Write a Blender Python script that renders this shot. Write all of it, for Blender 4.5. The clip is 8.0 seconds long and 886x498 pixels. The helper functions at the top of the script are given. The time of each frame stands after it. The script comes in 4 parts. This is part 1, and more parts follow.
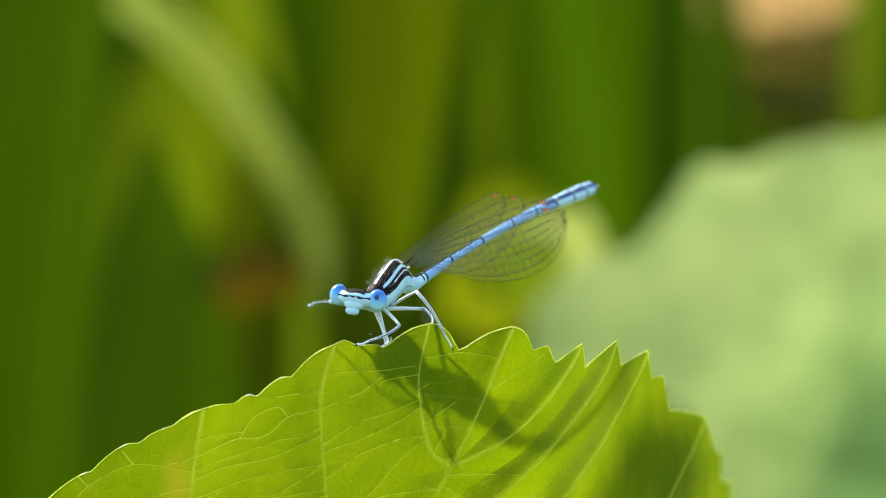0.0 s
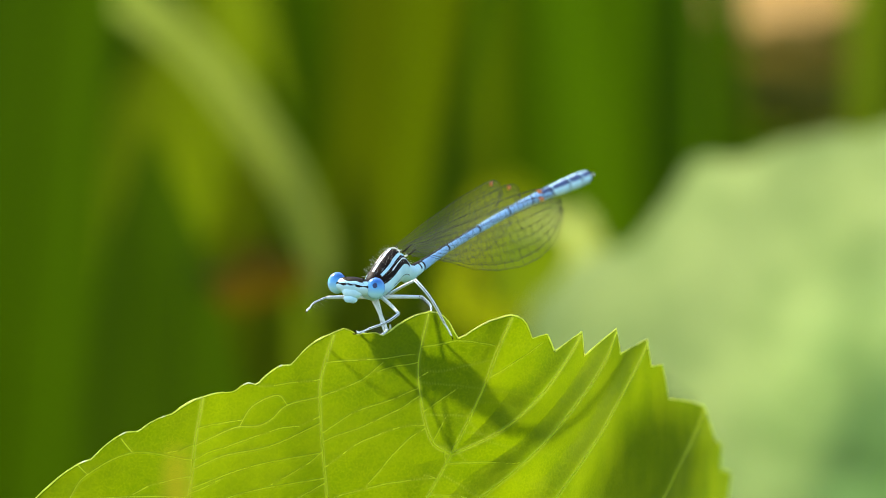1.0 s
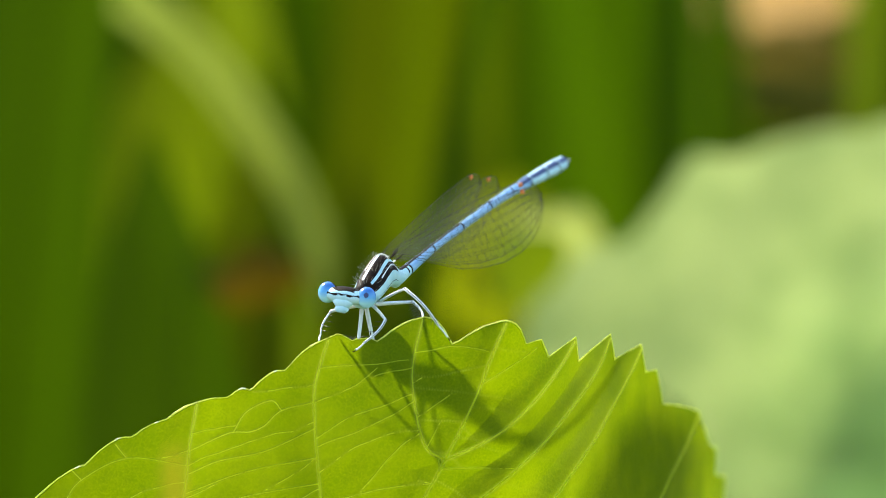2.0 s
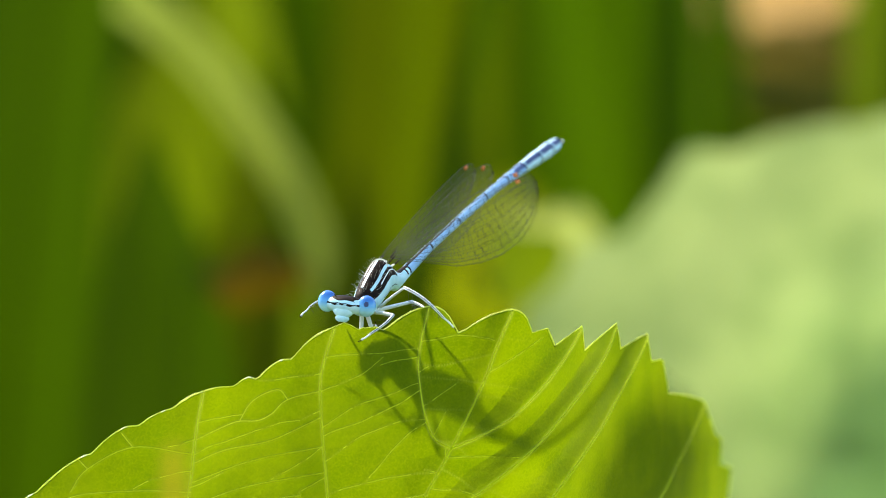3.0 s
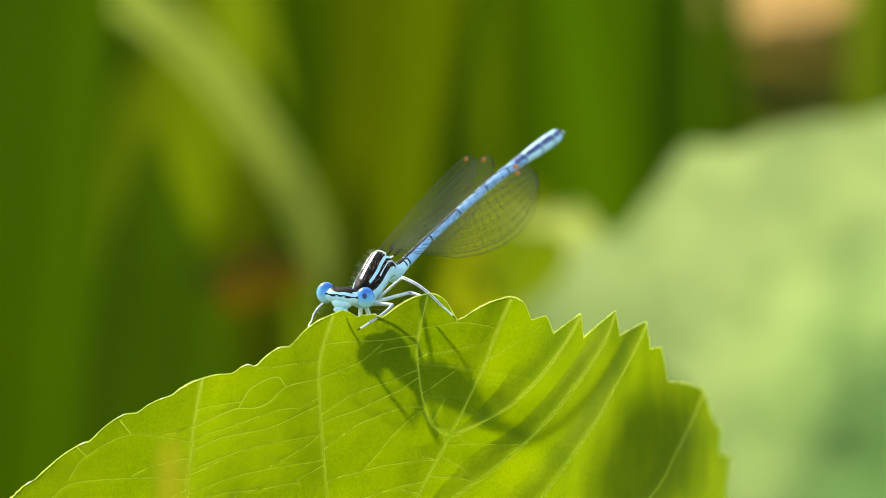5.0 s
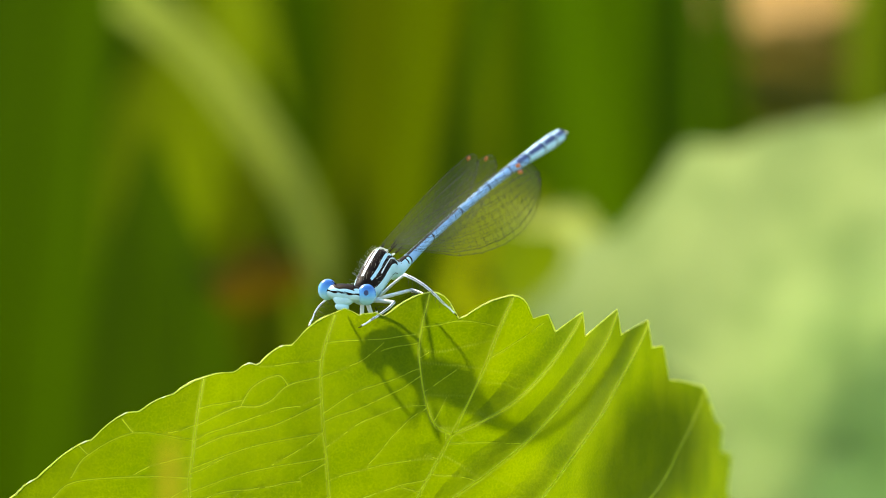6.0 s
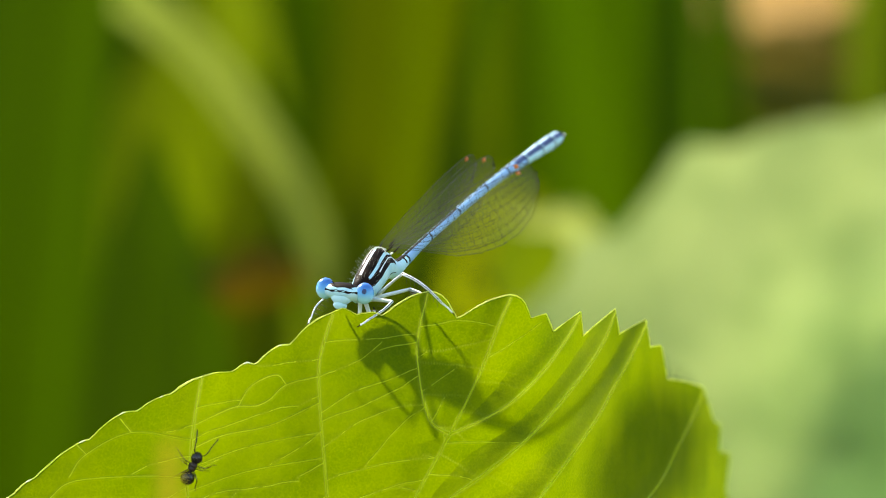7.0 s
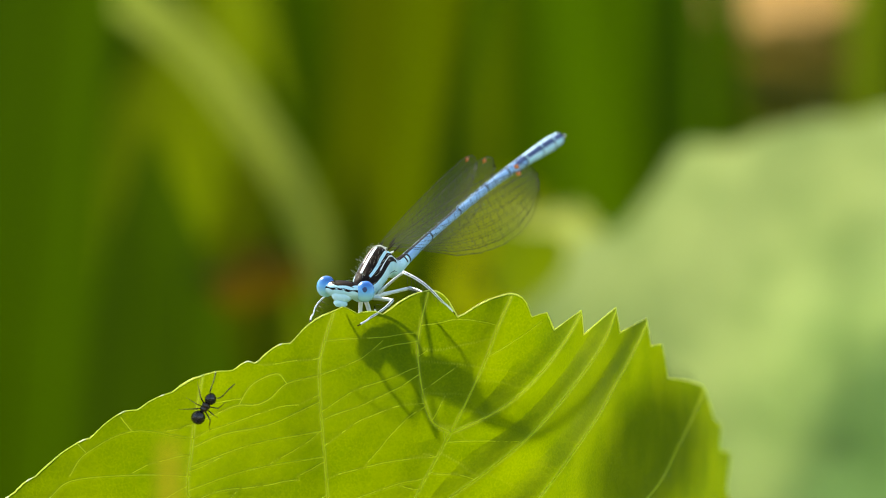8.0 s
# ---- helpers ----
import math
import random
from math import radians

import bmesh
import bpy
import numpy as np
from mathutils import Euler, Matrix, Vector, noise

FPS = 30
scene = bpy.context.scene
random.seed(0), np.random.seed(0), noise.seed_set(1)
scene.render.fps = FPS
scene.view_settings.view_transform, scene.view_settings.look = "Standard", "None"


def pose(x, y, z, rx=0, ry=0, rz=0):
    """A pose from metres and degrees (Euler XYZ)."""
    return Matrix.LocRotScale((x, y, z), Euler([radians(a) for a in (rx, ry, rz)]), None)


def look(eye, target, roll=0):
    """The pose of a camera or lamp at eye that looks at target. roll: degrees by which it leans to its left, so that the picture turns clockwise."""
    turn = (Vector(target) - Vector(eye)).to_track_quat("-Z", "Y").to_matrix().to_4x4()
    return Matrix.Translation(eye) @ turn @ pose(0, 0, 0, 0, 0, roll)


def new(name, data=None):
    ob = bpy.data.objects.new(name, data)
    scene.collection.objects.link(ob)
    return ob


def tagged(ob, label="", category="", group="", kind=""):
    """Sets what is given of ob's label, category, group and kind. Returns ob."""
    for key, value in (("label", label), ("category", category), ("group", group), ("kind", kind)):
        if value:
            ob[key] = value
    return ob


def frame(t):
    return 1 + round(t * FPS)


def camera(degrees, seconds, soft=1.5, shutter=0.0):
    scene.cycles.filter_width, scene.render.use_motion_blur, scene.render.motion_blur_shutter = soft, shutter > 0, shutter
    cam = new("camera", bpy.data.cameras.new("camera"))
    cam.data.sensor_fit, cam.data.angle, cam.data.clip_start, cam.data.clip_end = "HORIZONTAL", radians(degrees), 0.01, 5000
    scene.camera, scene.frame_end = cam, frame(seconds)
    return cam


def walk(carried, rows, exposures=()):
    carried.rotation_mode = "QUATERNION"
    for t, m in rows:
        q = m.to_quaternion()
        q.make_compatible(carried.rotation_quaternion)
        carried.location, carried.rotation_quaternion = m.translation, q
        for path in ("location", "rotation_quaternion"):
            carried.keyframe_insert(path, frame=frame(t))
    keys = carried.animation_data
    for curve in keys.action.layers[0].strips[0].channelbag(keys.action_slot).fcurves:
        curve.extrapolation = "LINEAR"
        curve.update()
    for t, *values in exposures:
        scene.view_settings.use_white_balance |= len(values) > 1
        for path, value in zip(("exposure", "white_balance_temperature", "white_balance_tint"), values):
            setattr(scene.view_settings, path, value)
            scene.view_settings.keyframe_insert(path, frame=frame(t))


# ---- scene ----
from mathutils import kdtree

MM = 0.001
EYE_HEIGHT = 0.45

# the camera: a long macro lens on a stand, 0.6 m from the insect
cam = camera(5.984, 8.0, soft=0.75, shutter=0.5)
cam.data.dof.use_dof = True
cam.data.dof.focus_distance = 0.6062
cam.data.dof.aperture_fstop = 46.0
stand = look((0, -0.6, EYE_HEIGHT), (0, 0, EYE_HEIGHT))
walk(cam, [(0.0, stand), (8.0, stand)], exposures=[(0.0, 1.55, 6800, 8), (0.5, 1.59, 6820, 8), (4.5, 1.66, 7150, 8), (6.5, 1.62, 7350, 8), (7.5, 1.56, 7400, 8), (8.0, 1.50, 7400, 8)])

# daylight: a hazy blue sky and the sun behind the leaf, high and a little to the left
SUN_WAY = Vector((-0.475, 0.515, 0.72)).normalized()
world = bpy.data.worlds.new("sky")
scene.world = world
world.use_nodes = True
sky = world.node_tree.nodes.new("ShaderNodeTexSky")
sky.sky_type, sky.sun_disc = "NISHITA", False
sky.sun_elevation = math.asin(SUN_WAY.z)
sky.sun_rotation = math.atan2(SUN_WAY.x, SUN_WAY.y)
world.node_tree.links.new(sky.outputs[0], world.node_tree.nodes["Background"].inputs[0])
world.node_tree.nodes["Background"].inputs[1].default_value = 0.15
sun = new("sun", bpy.data.lights.new("sun", "SUN"))
sun.data.energy, sun.data.angle, sun.data.color = 2.5, radians(3.0), (1.0, 0.95, 0.86)
sun.matrix_basis = look(SUN_WAY * 5, (0, 0, 0))


# ---------------- materials ----------------
def base_material(name):
    mat = bpy.data.materials.new(name)
    mat.use_nodes = True
    tree = mat.node_tree
    return mat, tree, tree.nodes, tree.links, tree.nodes["Principled BSDF"]


def mottled(nodes, links, colour_a, colour_b, scale, detail=5.0, low=0.35, high=0.65):
    """A colour that wanders between two tones at a size given by scale, in the thing's own space."""
    coords = nodes.new("ShaderNodeTexCoord")
    grain = nodes.new("ShaderNodeTexNoise")
    grain.inputs["Scale"].default_value, grain.inputs["Detail"].default_value = scale, detail
    links.new(coords.outputs["Object"], grain.inputs["Vector"])
    ramp = nodes.new("ShaderNodeValToRGB")
    ramp.color_ramp.elements[0].position, ramp.color_ramp.elements[1].position = low, high
    ramp.color_ramp.elements[0].color, ramp.color_ramp.elements[1].color = (*colour_a, 1), (*colour_b, 1)
    links.new(grain.outputs[0], ramp.inputs[0])
    return coords, grain, ramp


def plain(name, colour_a, colour_b, rough=0.45, scale=900, bump=0.0, gloss=0.5):
    mat, tree, nodes, links, bsdf = base_material(name)
    coords, grain, ramp = mottled(nodes, links, colour_a, colour_b, scale)
    links.new(ramp.outputs[0], bsdf.inputs["Base Color"])
    bsdf.inputs["Roughness"].default_value = rough
    bsdf.inputs["Specular IOR Level"].default_value = gloss
    if bump:
        relief = nodes.new("ShaderNodeBump")
        relief.inputs["Strength"].default_value, relief.inputs["Distance"].default_value = bump, 0.00003
        links.new(grain.outputs[0], relief.inputs["Height"])
        links.new(relief.outputs[0], bsdf.inputs["Normal"])
    return mat


def foliage(name, skin_a, skin_b, glow_a, glow_b, through_share=0.55, scale=220, rough=0.42, net=0.0, net_scale=1300, vein=False, gloss=0.06):
    """A thin leaf: skin colours for what it reflects, glow colours for what passes through it.
    net: how strongly the fine mesh of veins shows."""
    mat, tree, nodes, links, bsdf = base_material(name)
    coords, grain, ramp = mottled(nodes, links, skin_a, skin_b, scale)
    glow = nodes.new("ShaderNodeValToRGB")
    glow.color_ramp.elements[0].position, glow.color_ramp.elements[1].position = 0.35, 0.65
    glow.color_ramp.elements[0].color, glow.color_ramp.elements[1].color = (*glow_a, 1), (*glow_b, 1)
    links.new(grain.outputs[0], glow.inputs[0])
    bsdf.inputs["Roughness"].default_value, bsdf.inputs["Specular IOR Level"].default_value = rough, gloss
    thin = nodes.new("ShaderNodeBsdfTranslucent")
    skin_out, glow_out = ramp.outputs[0], glow.outputs[0]
    if net:
        warp = nodes.new("ShaderNodeTexNoise")
        warp.inputs["Scale"].default_value = 500
        links.new(coords.outputs["Object"], warp.inputs["Vector"])
        shift = nodes.new("ShaderNodeVectorMath")
        shift.operation = "MULTIPLY_ADD"
        shift.inputs[1].default_value = (0.0012, 0.0012, 0.0012)
        links.new(warp.outputs["Color"], shift.inputs[0])
        links.new(coords.outputs["Object"], shift.inputs[2])
        cells = nodes.new("ShaderNodeTexVoronoi")
        cells.feature = "DISTANCE_TO_EDGE"
        cells.inputs["Scale"].default_value = net_scale
        links.new(shift.outputs[0], cells.inputs["Vector"])
        line = nodes.new("ShaderNodeMapRange")
        line.inputs[1].default_value, line.inputs[2].default_value = 0.0, 0.16
        line.inputs[3].default_value, line.inputs[4].default_value = 0.5, 0.0
        links.new(cells.outputs[0], line.inputs[0])
        fine = nodes.new("ShaderNodeTexNoise")
        fine.inputs["Scale"].default_value, fine.inputs["Detail"].default_value = 6500, 2
        links.new(coords.outputs["Object"], fine.inputs["Vector"])
        both = nodes.new("ShaderNodeMath")
        both.operation = "MULTIPLY_ADD"
        both.inputs[1].default_value = 1.0
        speck = nodes.new("ShaderNodeMapRange")
        speck.inputs[1].default_value, speck.inputs[2].default_value = 0.45, 0.75
        links.new(fine.outputs[0], speck.inputs[0])
        links.new(speck.outputs[0], both.inputs[0])
        links.new(line.outputs[0], both.inputs[2])
        amount = nodes.new("ShaderNodeMath")
        amount.operation = "MULTIPLY"
        amount.inputs[1].default_value = net
        links.new(both.outputs[0], amount.inputs[0])
        outs = []
        for source, pale in ((skin_out, (0.30, 0.36, 0.03)), (glow_out, (0.80, 0.84, 0.02))):
            mix = nodes.new("ShaderNodeMix")
            mix.data_type = "RGBA"
            links.new(amount.outputs[0], mix.inputs[0])
            links.new(source, mix.inputs[6])
            mix.inputs[7].default_value = (*pale, 1)
            outs.append(mix.outputs[2])
        skin_out, glow_out = outs
        relief = nodes.new("ShaderNodeBump")
        relief.inputs["Strength"].default_value, relief.inputs["Distance"].default_value = 0.12, 0.0001
        links.new(both.outputs[0], relief.inputs["Height"])
        links.new(relief.outputs[0], bsdf.inputs["Normal"])
        links.new(relief.outputs[0], thin.inputs["Normal"])
    if vein:
        lines = nodes.new("ShaderNodeAttribute")
        lines.attribute_name = "vein"
        outs = []
        for source, pale in ((skin_out, (0.22, 0.28, 0.05)), (glow_out, (0.40, 0.46, 0.05))):
            mix = nodes.new("ShaderNodeMix")
            mix.data_type = "RGBA"
            links.new(lines.outputs["Fac"], mix.inputs[0])
            links.new(source, mix.inputs[6])
            mix.inputs[7].default_value = (*pale, 1)
            outs.append(mix.outputs[2])
        skin_out, glow_out = outs
    links.new(skin_out, bsdf.inputs["Base Color"])
    links.new(glow_out, thin.inputs["Color"])
    share = nodes.new("ShaderNodeMixShader")
    share.inputs[0].default_value = through_share
    links.new(bsdf.outputs[0], share.inputs[1])
    links.new(thin.outputs[0], share.inputs[2])
    links.new(share.outputs[0], nodes["Material Output"].inputs["Surface"])
    return mat


def wing_film():
    mat, tree, nodes, links, bsdf = base_material("wing_film")
    coords, grain, ramp = mottled(nodes, links, (0.50, 0.56, 0.40), (0.64, 0.70, 0.52), 600)
    links.new(ramp.outputs[0], bsdf.inputs["Base Color"])
    bsdf.inputs["Roughness"].default_value = 0.25
    glow = nodes.new("ShaderNodeBsdfTranslucent")
    links.new(ramp.outputs[0], glow.inputs[0])
    skin = nodes.new("ShaderNodeMixShader")
    links.new(bsdf.outputs[0], skin.inputs[1])
    links.new(glow.outputs[0], skin.inputs[2])
    clear = nodes.new("ShaderNodeBsdfTransparent")
    clear.inputs[0].default_value = (0.99, 0.992, 0.985, 1)
    share = nodes.new("ShaderNodeMixShader")
    share.inputs[0].default_value = 0.018
    links.new(clear.outputs[0], share.inputs[1])
    links.new(skin.outputs[0], share.inputs[2])
    links.new(share.outputs[0], nodes["Material Output"].inputs["Surface"])
    return mat


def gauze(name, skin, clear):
    """Sheet for an added shade caster: part of the sun passes straight through it."""
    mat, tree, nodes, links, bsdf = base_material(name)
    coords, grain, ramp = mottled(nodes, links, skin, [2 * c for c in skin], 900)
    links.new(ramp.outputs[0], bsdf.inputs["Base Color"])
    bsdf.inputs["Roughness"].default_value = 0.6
    let_through = nodes.new("ShaderNodeBsdfTransparent")
    let_through.inputs[0].default_value = (*clear, 1)
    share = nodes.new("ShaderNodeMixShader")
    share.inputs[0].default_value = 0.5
    links.new(let_through.outputs[0], share.inputs[1])
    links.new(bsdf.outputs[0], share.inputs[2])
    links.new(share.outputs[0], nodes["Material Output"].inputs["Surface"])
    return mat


def eye_glaze():
    """Blue faceted eye: deep blue above, paler sky blue below."""
    mat, tree, nodes, links, bsdf = base_material("blue_eye")
    coords = nodes.new("ShaderNodeTexCoord")
    split = nodes.new("ShaderNodeSeparateXYZ")
    links.new(coords.outputs["Generated"], split.inputs[0])
    ramp = nodes.new("ShaderNodeValToRGB")
    ramp.color_ramp.elements[0].position, ramp.color_ramp.elements[1].position = 0.25, 0.85
    ramp.color_ramp.elements[0].color, ramp.color_ramp.elements[1].color = (0.42, 0.78, 0.92, 1), (0.035, 0.17, 0.50, 1)
    middle = ramp.color_ramp.elements.new(0.55)
    middle.color = (0.11, 0.43, 0.80, 1)
    links.new(split.outputs[2], ramp.inputs[0])
    facets = nodes.new("ShaderNodeTexVoronoi")
    facets.inputs["Scale"].default_value = 26000
    links.new(coords.outputs["Object"], facets.inputs["Vector"])
    relief = nodes.new("ShaderNodeBump")
    relief.inputs["Strength"].default_value, relief.inputs["Distance"].default_value = 0.15, 0.00001
    links.new(facets.outputs[0], relief.inputs["Height"])
    links.new(relief.outputs[0], bsdf.inputs["Normal"])
    links.new(ramp.outputs[0], bsdf.inputs["Base Color"])
    bsdf.inputs["Roughness"].default_value = 0.18
    return mat


LEAF = foliage("leaf_lamina", (0.060, 0.11, 0.003), (0.085, 0.14, 0.005), (0.115, 0.192, 0.0008), (0.18, 0.257, 0.0015), 0.6, 190, 0.42, net=0.07, net_scale=2200, vein=True)
SHADE_GAUZE = gauze("shade_gauze", (0.05, 0.08, 0.01), (0.50, 0.56, 0.40))
# for the hidden caster: its teal glow tints the shade on the felted leaf
SHADE_TEAL = foliage("teal_shade_leaf", (0.16, 0.25, 0.15), (0.21, 0.31, 0.19), (0.44, 0.72, 0.52), (0.54, 0.82, 0.62), 0.8, 60)
VEIN = foliage("leaf_vein", (0.38, 0.50, 0.02), (0.48, 0.60, 0.04), (0.85, 0.92, 0.10), (0.92, 0.95, 0.16), 0.6, 300)
RIM = foliage("leaf_rim", (0.55, 0.66, 0.12), (0.70, 0.78, 0.22), (0.80, 0.90, 0.20), (0.92, 0.96, 0.35), 0.72, 300, 0.25, gloss=0.5)
GLAND = foliage("white_gland", (0.72, 0.76, 0.55), (0.85, 0.88, 0.70), (0.85, 0.90, 0.60), (0.94, 0.96, 0.78), 0.6, 300, 0.2, gloss=0.5)
STALK = foliage("green_stalk", (0.12, 0.18, 0.02), (0.18, 0.24, 0.04), (0.3, 0.4, 0.02), (0.4, 0.5, 0.04), 0.25, 80)
FELT = foliage("pale_felted_leaf", (0.200, 0.275, 0.098), (0.265, 0.338, 0.125), (0.185, 0.26, 0.075), (0.315, 0.395, 0.125), 0.6, 110, 0.7, gloss=0.1)
DULL = foliage("dull_withered", (0.10, 0.09, 0.010), (0.14, 0.125, 0.015), (0.115, 0.105, 0.008), (0.16, 0.14, 0.012), 0.4, 20, 0.6)
AMBER = foliage("amber_withered", (0.17, 0.125, 0.022), (0.23, 0.165, 0.03), (0.21, 0.15, 0.018), (0.28, 0.195, 0.026), 0.4, 20, 0.6)
GOLD = foliage("golden_leaf", (0.125, 0.135, 0.004), (0.175, 0.185, 0.005), (0.195, 0.235, 0.003), (0.25, 0.30, 0.004), 0.55, 60, 0.6)
YOUNG = foliage("young_leaf", (0.28, 0.33, 0.085), (0.36, 0.41, 0.12), (0.44, 0.51, 0.11), (0.56, 0.63, 0.15), 0.55, 60, 0.6)
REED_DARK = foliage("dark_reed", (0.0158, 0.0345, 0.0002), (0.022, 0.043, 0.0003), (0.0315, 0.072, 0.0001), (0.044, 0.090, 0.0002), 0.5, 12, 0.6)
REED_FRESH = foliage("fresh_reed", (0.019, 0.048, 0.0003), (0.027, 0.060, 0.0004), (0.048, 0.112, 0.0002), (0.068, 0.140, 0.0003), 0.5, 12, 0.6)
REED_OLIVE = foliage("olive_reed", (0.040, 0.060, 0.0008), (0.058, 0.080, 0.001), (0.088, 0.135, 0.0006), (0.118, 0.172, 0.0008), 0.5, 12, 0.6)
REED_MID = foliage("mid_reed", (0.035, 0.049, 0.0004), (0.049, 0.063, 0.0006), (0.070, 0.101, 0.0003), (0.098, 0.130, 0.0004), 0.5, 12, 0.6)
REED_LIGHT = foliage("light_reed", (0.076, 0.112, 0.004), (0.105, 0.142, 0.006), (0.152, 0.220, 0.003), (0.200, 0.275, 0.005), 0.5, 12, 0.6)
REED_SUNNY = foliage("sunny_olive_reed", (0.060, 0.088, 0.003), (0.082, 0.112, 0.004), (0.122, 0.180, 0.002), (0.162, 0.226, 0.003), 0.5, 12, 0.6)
REED_PALE = foliage("pale_reed", (0.112, 0.142, 0.018), (0.135, 0.170, 0.025), (0.180, 0.235, 0.030), (0.225, 0.285, 0.042), 0.5, 30, 0.6)
REED_DRY = foliage("dry_reed", (0.48, 0.29, 0.10), (0.58, 0.37, 0.15), (0.66, 0.40, 0.13), (0.76, 0.48, 0.19), 0.45, 20, 0.6)
REED_BROWN = foliage("brown_reed", (0.050, 0.036, 0.002), (0.07, 0.046, 0.003), (0.085, 0.058, 0.001), (0.12, 0.076, 0.002), 0.4, 20, 0.6)
STRAW = foliage("straw_blade", (0.24, 0.22, 0.010), (0.30, 0.27, 0.014), (0.30, 0.28, 0.008), (0.37, 0.34, 0.012), 0.5, 60)
BANK = plain("overgrown_bank", (0.010, 0.018, 0.0006), (0.035, 0.05, 0.002), 0.95, 5)
SOIL = plain("damp_soil", (0.035, 0.045, 0.010), (0.07, 0.075, 0.02), 0.9, 6)
CYAN = plain("pale_cyan_cuticle", (0.44, 0.73, 0.79), (0.57, 0.82, 0.86), 0.4, 1500, 0.2)
BLUE = plain("powder_blue_cuticle", (0.24, 0.46, 0.72), (0.30, 0.54, 0.79), 0.45, 900, 0.2)
BLACK = plain("black_cuticle", (0.003, 0.0025, 0.002), (0.022, 0.012, 0.007), 0.55, 1700, 0.4, 0.05)
NAVY = plain("navy_cuticle", (0.018, 0.035, 0.11), (0.04, 0.07, 0.18), 0.4, 1500)
WHITE = plain("white_cuticle", (0.66, 0.69, 0.68), (0.80, 0.82, 0.80), 0.4, 2000, 0.1)
CREAM = plain("cream_cuticle", (0.62, 0.60, 0.46), (0.80, 0.77, 0.62), 0.4, 2000, 0.1)
EYE = eye_glaze()
HAIR = plain("pale_hair", (0.55, 0.52, 0.40), (0.75, 0.72, 0.6), 0.5)
DARK_HAIR = plain("dark_spine", (0.02, 0.02, 0.02), (0.05, 0.04, 0.03), 0.5)
FILM = wing_film()
WING_VEIN = plain("wing_vein", (0.010, 0.009, 0.005), (0.036, 0.033, 0.018), 0.5, 250, gloss=0.15)
SPOT = plain("orange_wing_spot", (0.62, 0.12, 0.015), (0.75, 0.20, 0.03), 0.4)
ANT_BLACK = plain("ant_black", (0.010, 0.008, 0.007), (0.028, 0.019, 0.014), 0.25, 4000, 0.3)
ANT_BROWN = plain("ant_brown", (0.020, 0.011, 0.006), (0.050, 0.028, 0.016), 0.35, 4000, 0.3)


# ---------------- shaping helpers ----------------
def part(name, shape, material, parent=None, label=""):
    """One mesh object, under a thing or a part, from (vertices, faces[, material index of each face])."""
    mats = material if isinstance(material, (list, tuple)) else [material]
    mesh = bpy.data.meshes.new(name)
    mesh.from_pydata([tuple(v) for v in shape[0]], [], shape[1])
    for m in mats:
        mesh.materials.append(m)
    if len(shape) > 2:
        mesh.polygons.foreach_set("material_index", shape[2])
    mesh.polygons.foreach_set("use_smooth", [True] * len(mesh.polygons))
    mesh.update()
    ob = new(name, mesh)
    ob.parent = parent
    return tagged(ob, label)


def joined(*shapes):
    verts, faces, kinds = [], [], []
    for s in shapes:
        base = len(verts)
        verts += list(s[0])
        faces += [tuple(i + base for i in f) for f in s[1]]
        kinds += list(s[2]) if len(s) > 2 else [0] * len(s[1])
    return verts, faces, kinds


def tube(points, radii, sides=6, flat=1.0, up=(0, 0, 1), kind=0):
    """A closed round bar along points; flat squeezes it along the direction nearest to up."""
    pts = [Vector(p) for p in points]
    if not isinstance(radii, (list, tuple)):
        radii = [radii] * len(pts)
    verts, faces = [], []
    for i, p in enumerate(pts):
        way = (pts[min(i + 1, len(pts) - 1)] - pts[max(i - 1, 0)]).normalized()
        side = way.cross(Vector(up))
        side = side.normalized() if side.length > 1e-6 else way.orthogonal().normalized()
        over = side.cross(way)
        for k in range(sides):
            a = 2 * math.pi * k / sides
            verts.append(p + (side * math.cos(a) + over * (math.sin(a) * flat)) * radii[i])
    n = len(pts)
    for i in range(n - 1):
        for k in range(sides):
            k2 = (k + 1) % sides
            faces.append((i * sides + k, i * sides + k2, (i + 1) * sides + k2, (i + 1) * sides + k))
    faces.append(tuple(reversed(range(sides))))
    faces.append(tuple((n - 1) * sides + k for k in range(sides)))
    return verts, faces, [kind] * len(faces)


def ridge(points, radii, over, rise=0.6, sides=4):
    """An open half-round ridge along points, standing up towards over."""
    pts, over, verts, faces = [Vector(p) for p in points], Vector(over), [], []
    for i, p in enumerate(pts):
        way = (pts[min(i + 1, len(pts) - 1)] - pts[max(i - 1, 0)]).normalized()
        side = way.cross(over).normalized()
        for k in range(sides + 1):
            a = math.pi * k / sides
            verts.append(p + (side * math.cos(a) + over * (math.sin(a) * rise)) * radii[i])
    for i in range(len(pts) - 1):
        for k in range(sides):
            a = i * (sides + 1) + k
            faces.append((a, a + 1, a + sides + 2, a + sides + 1))
    return verts, faces


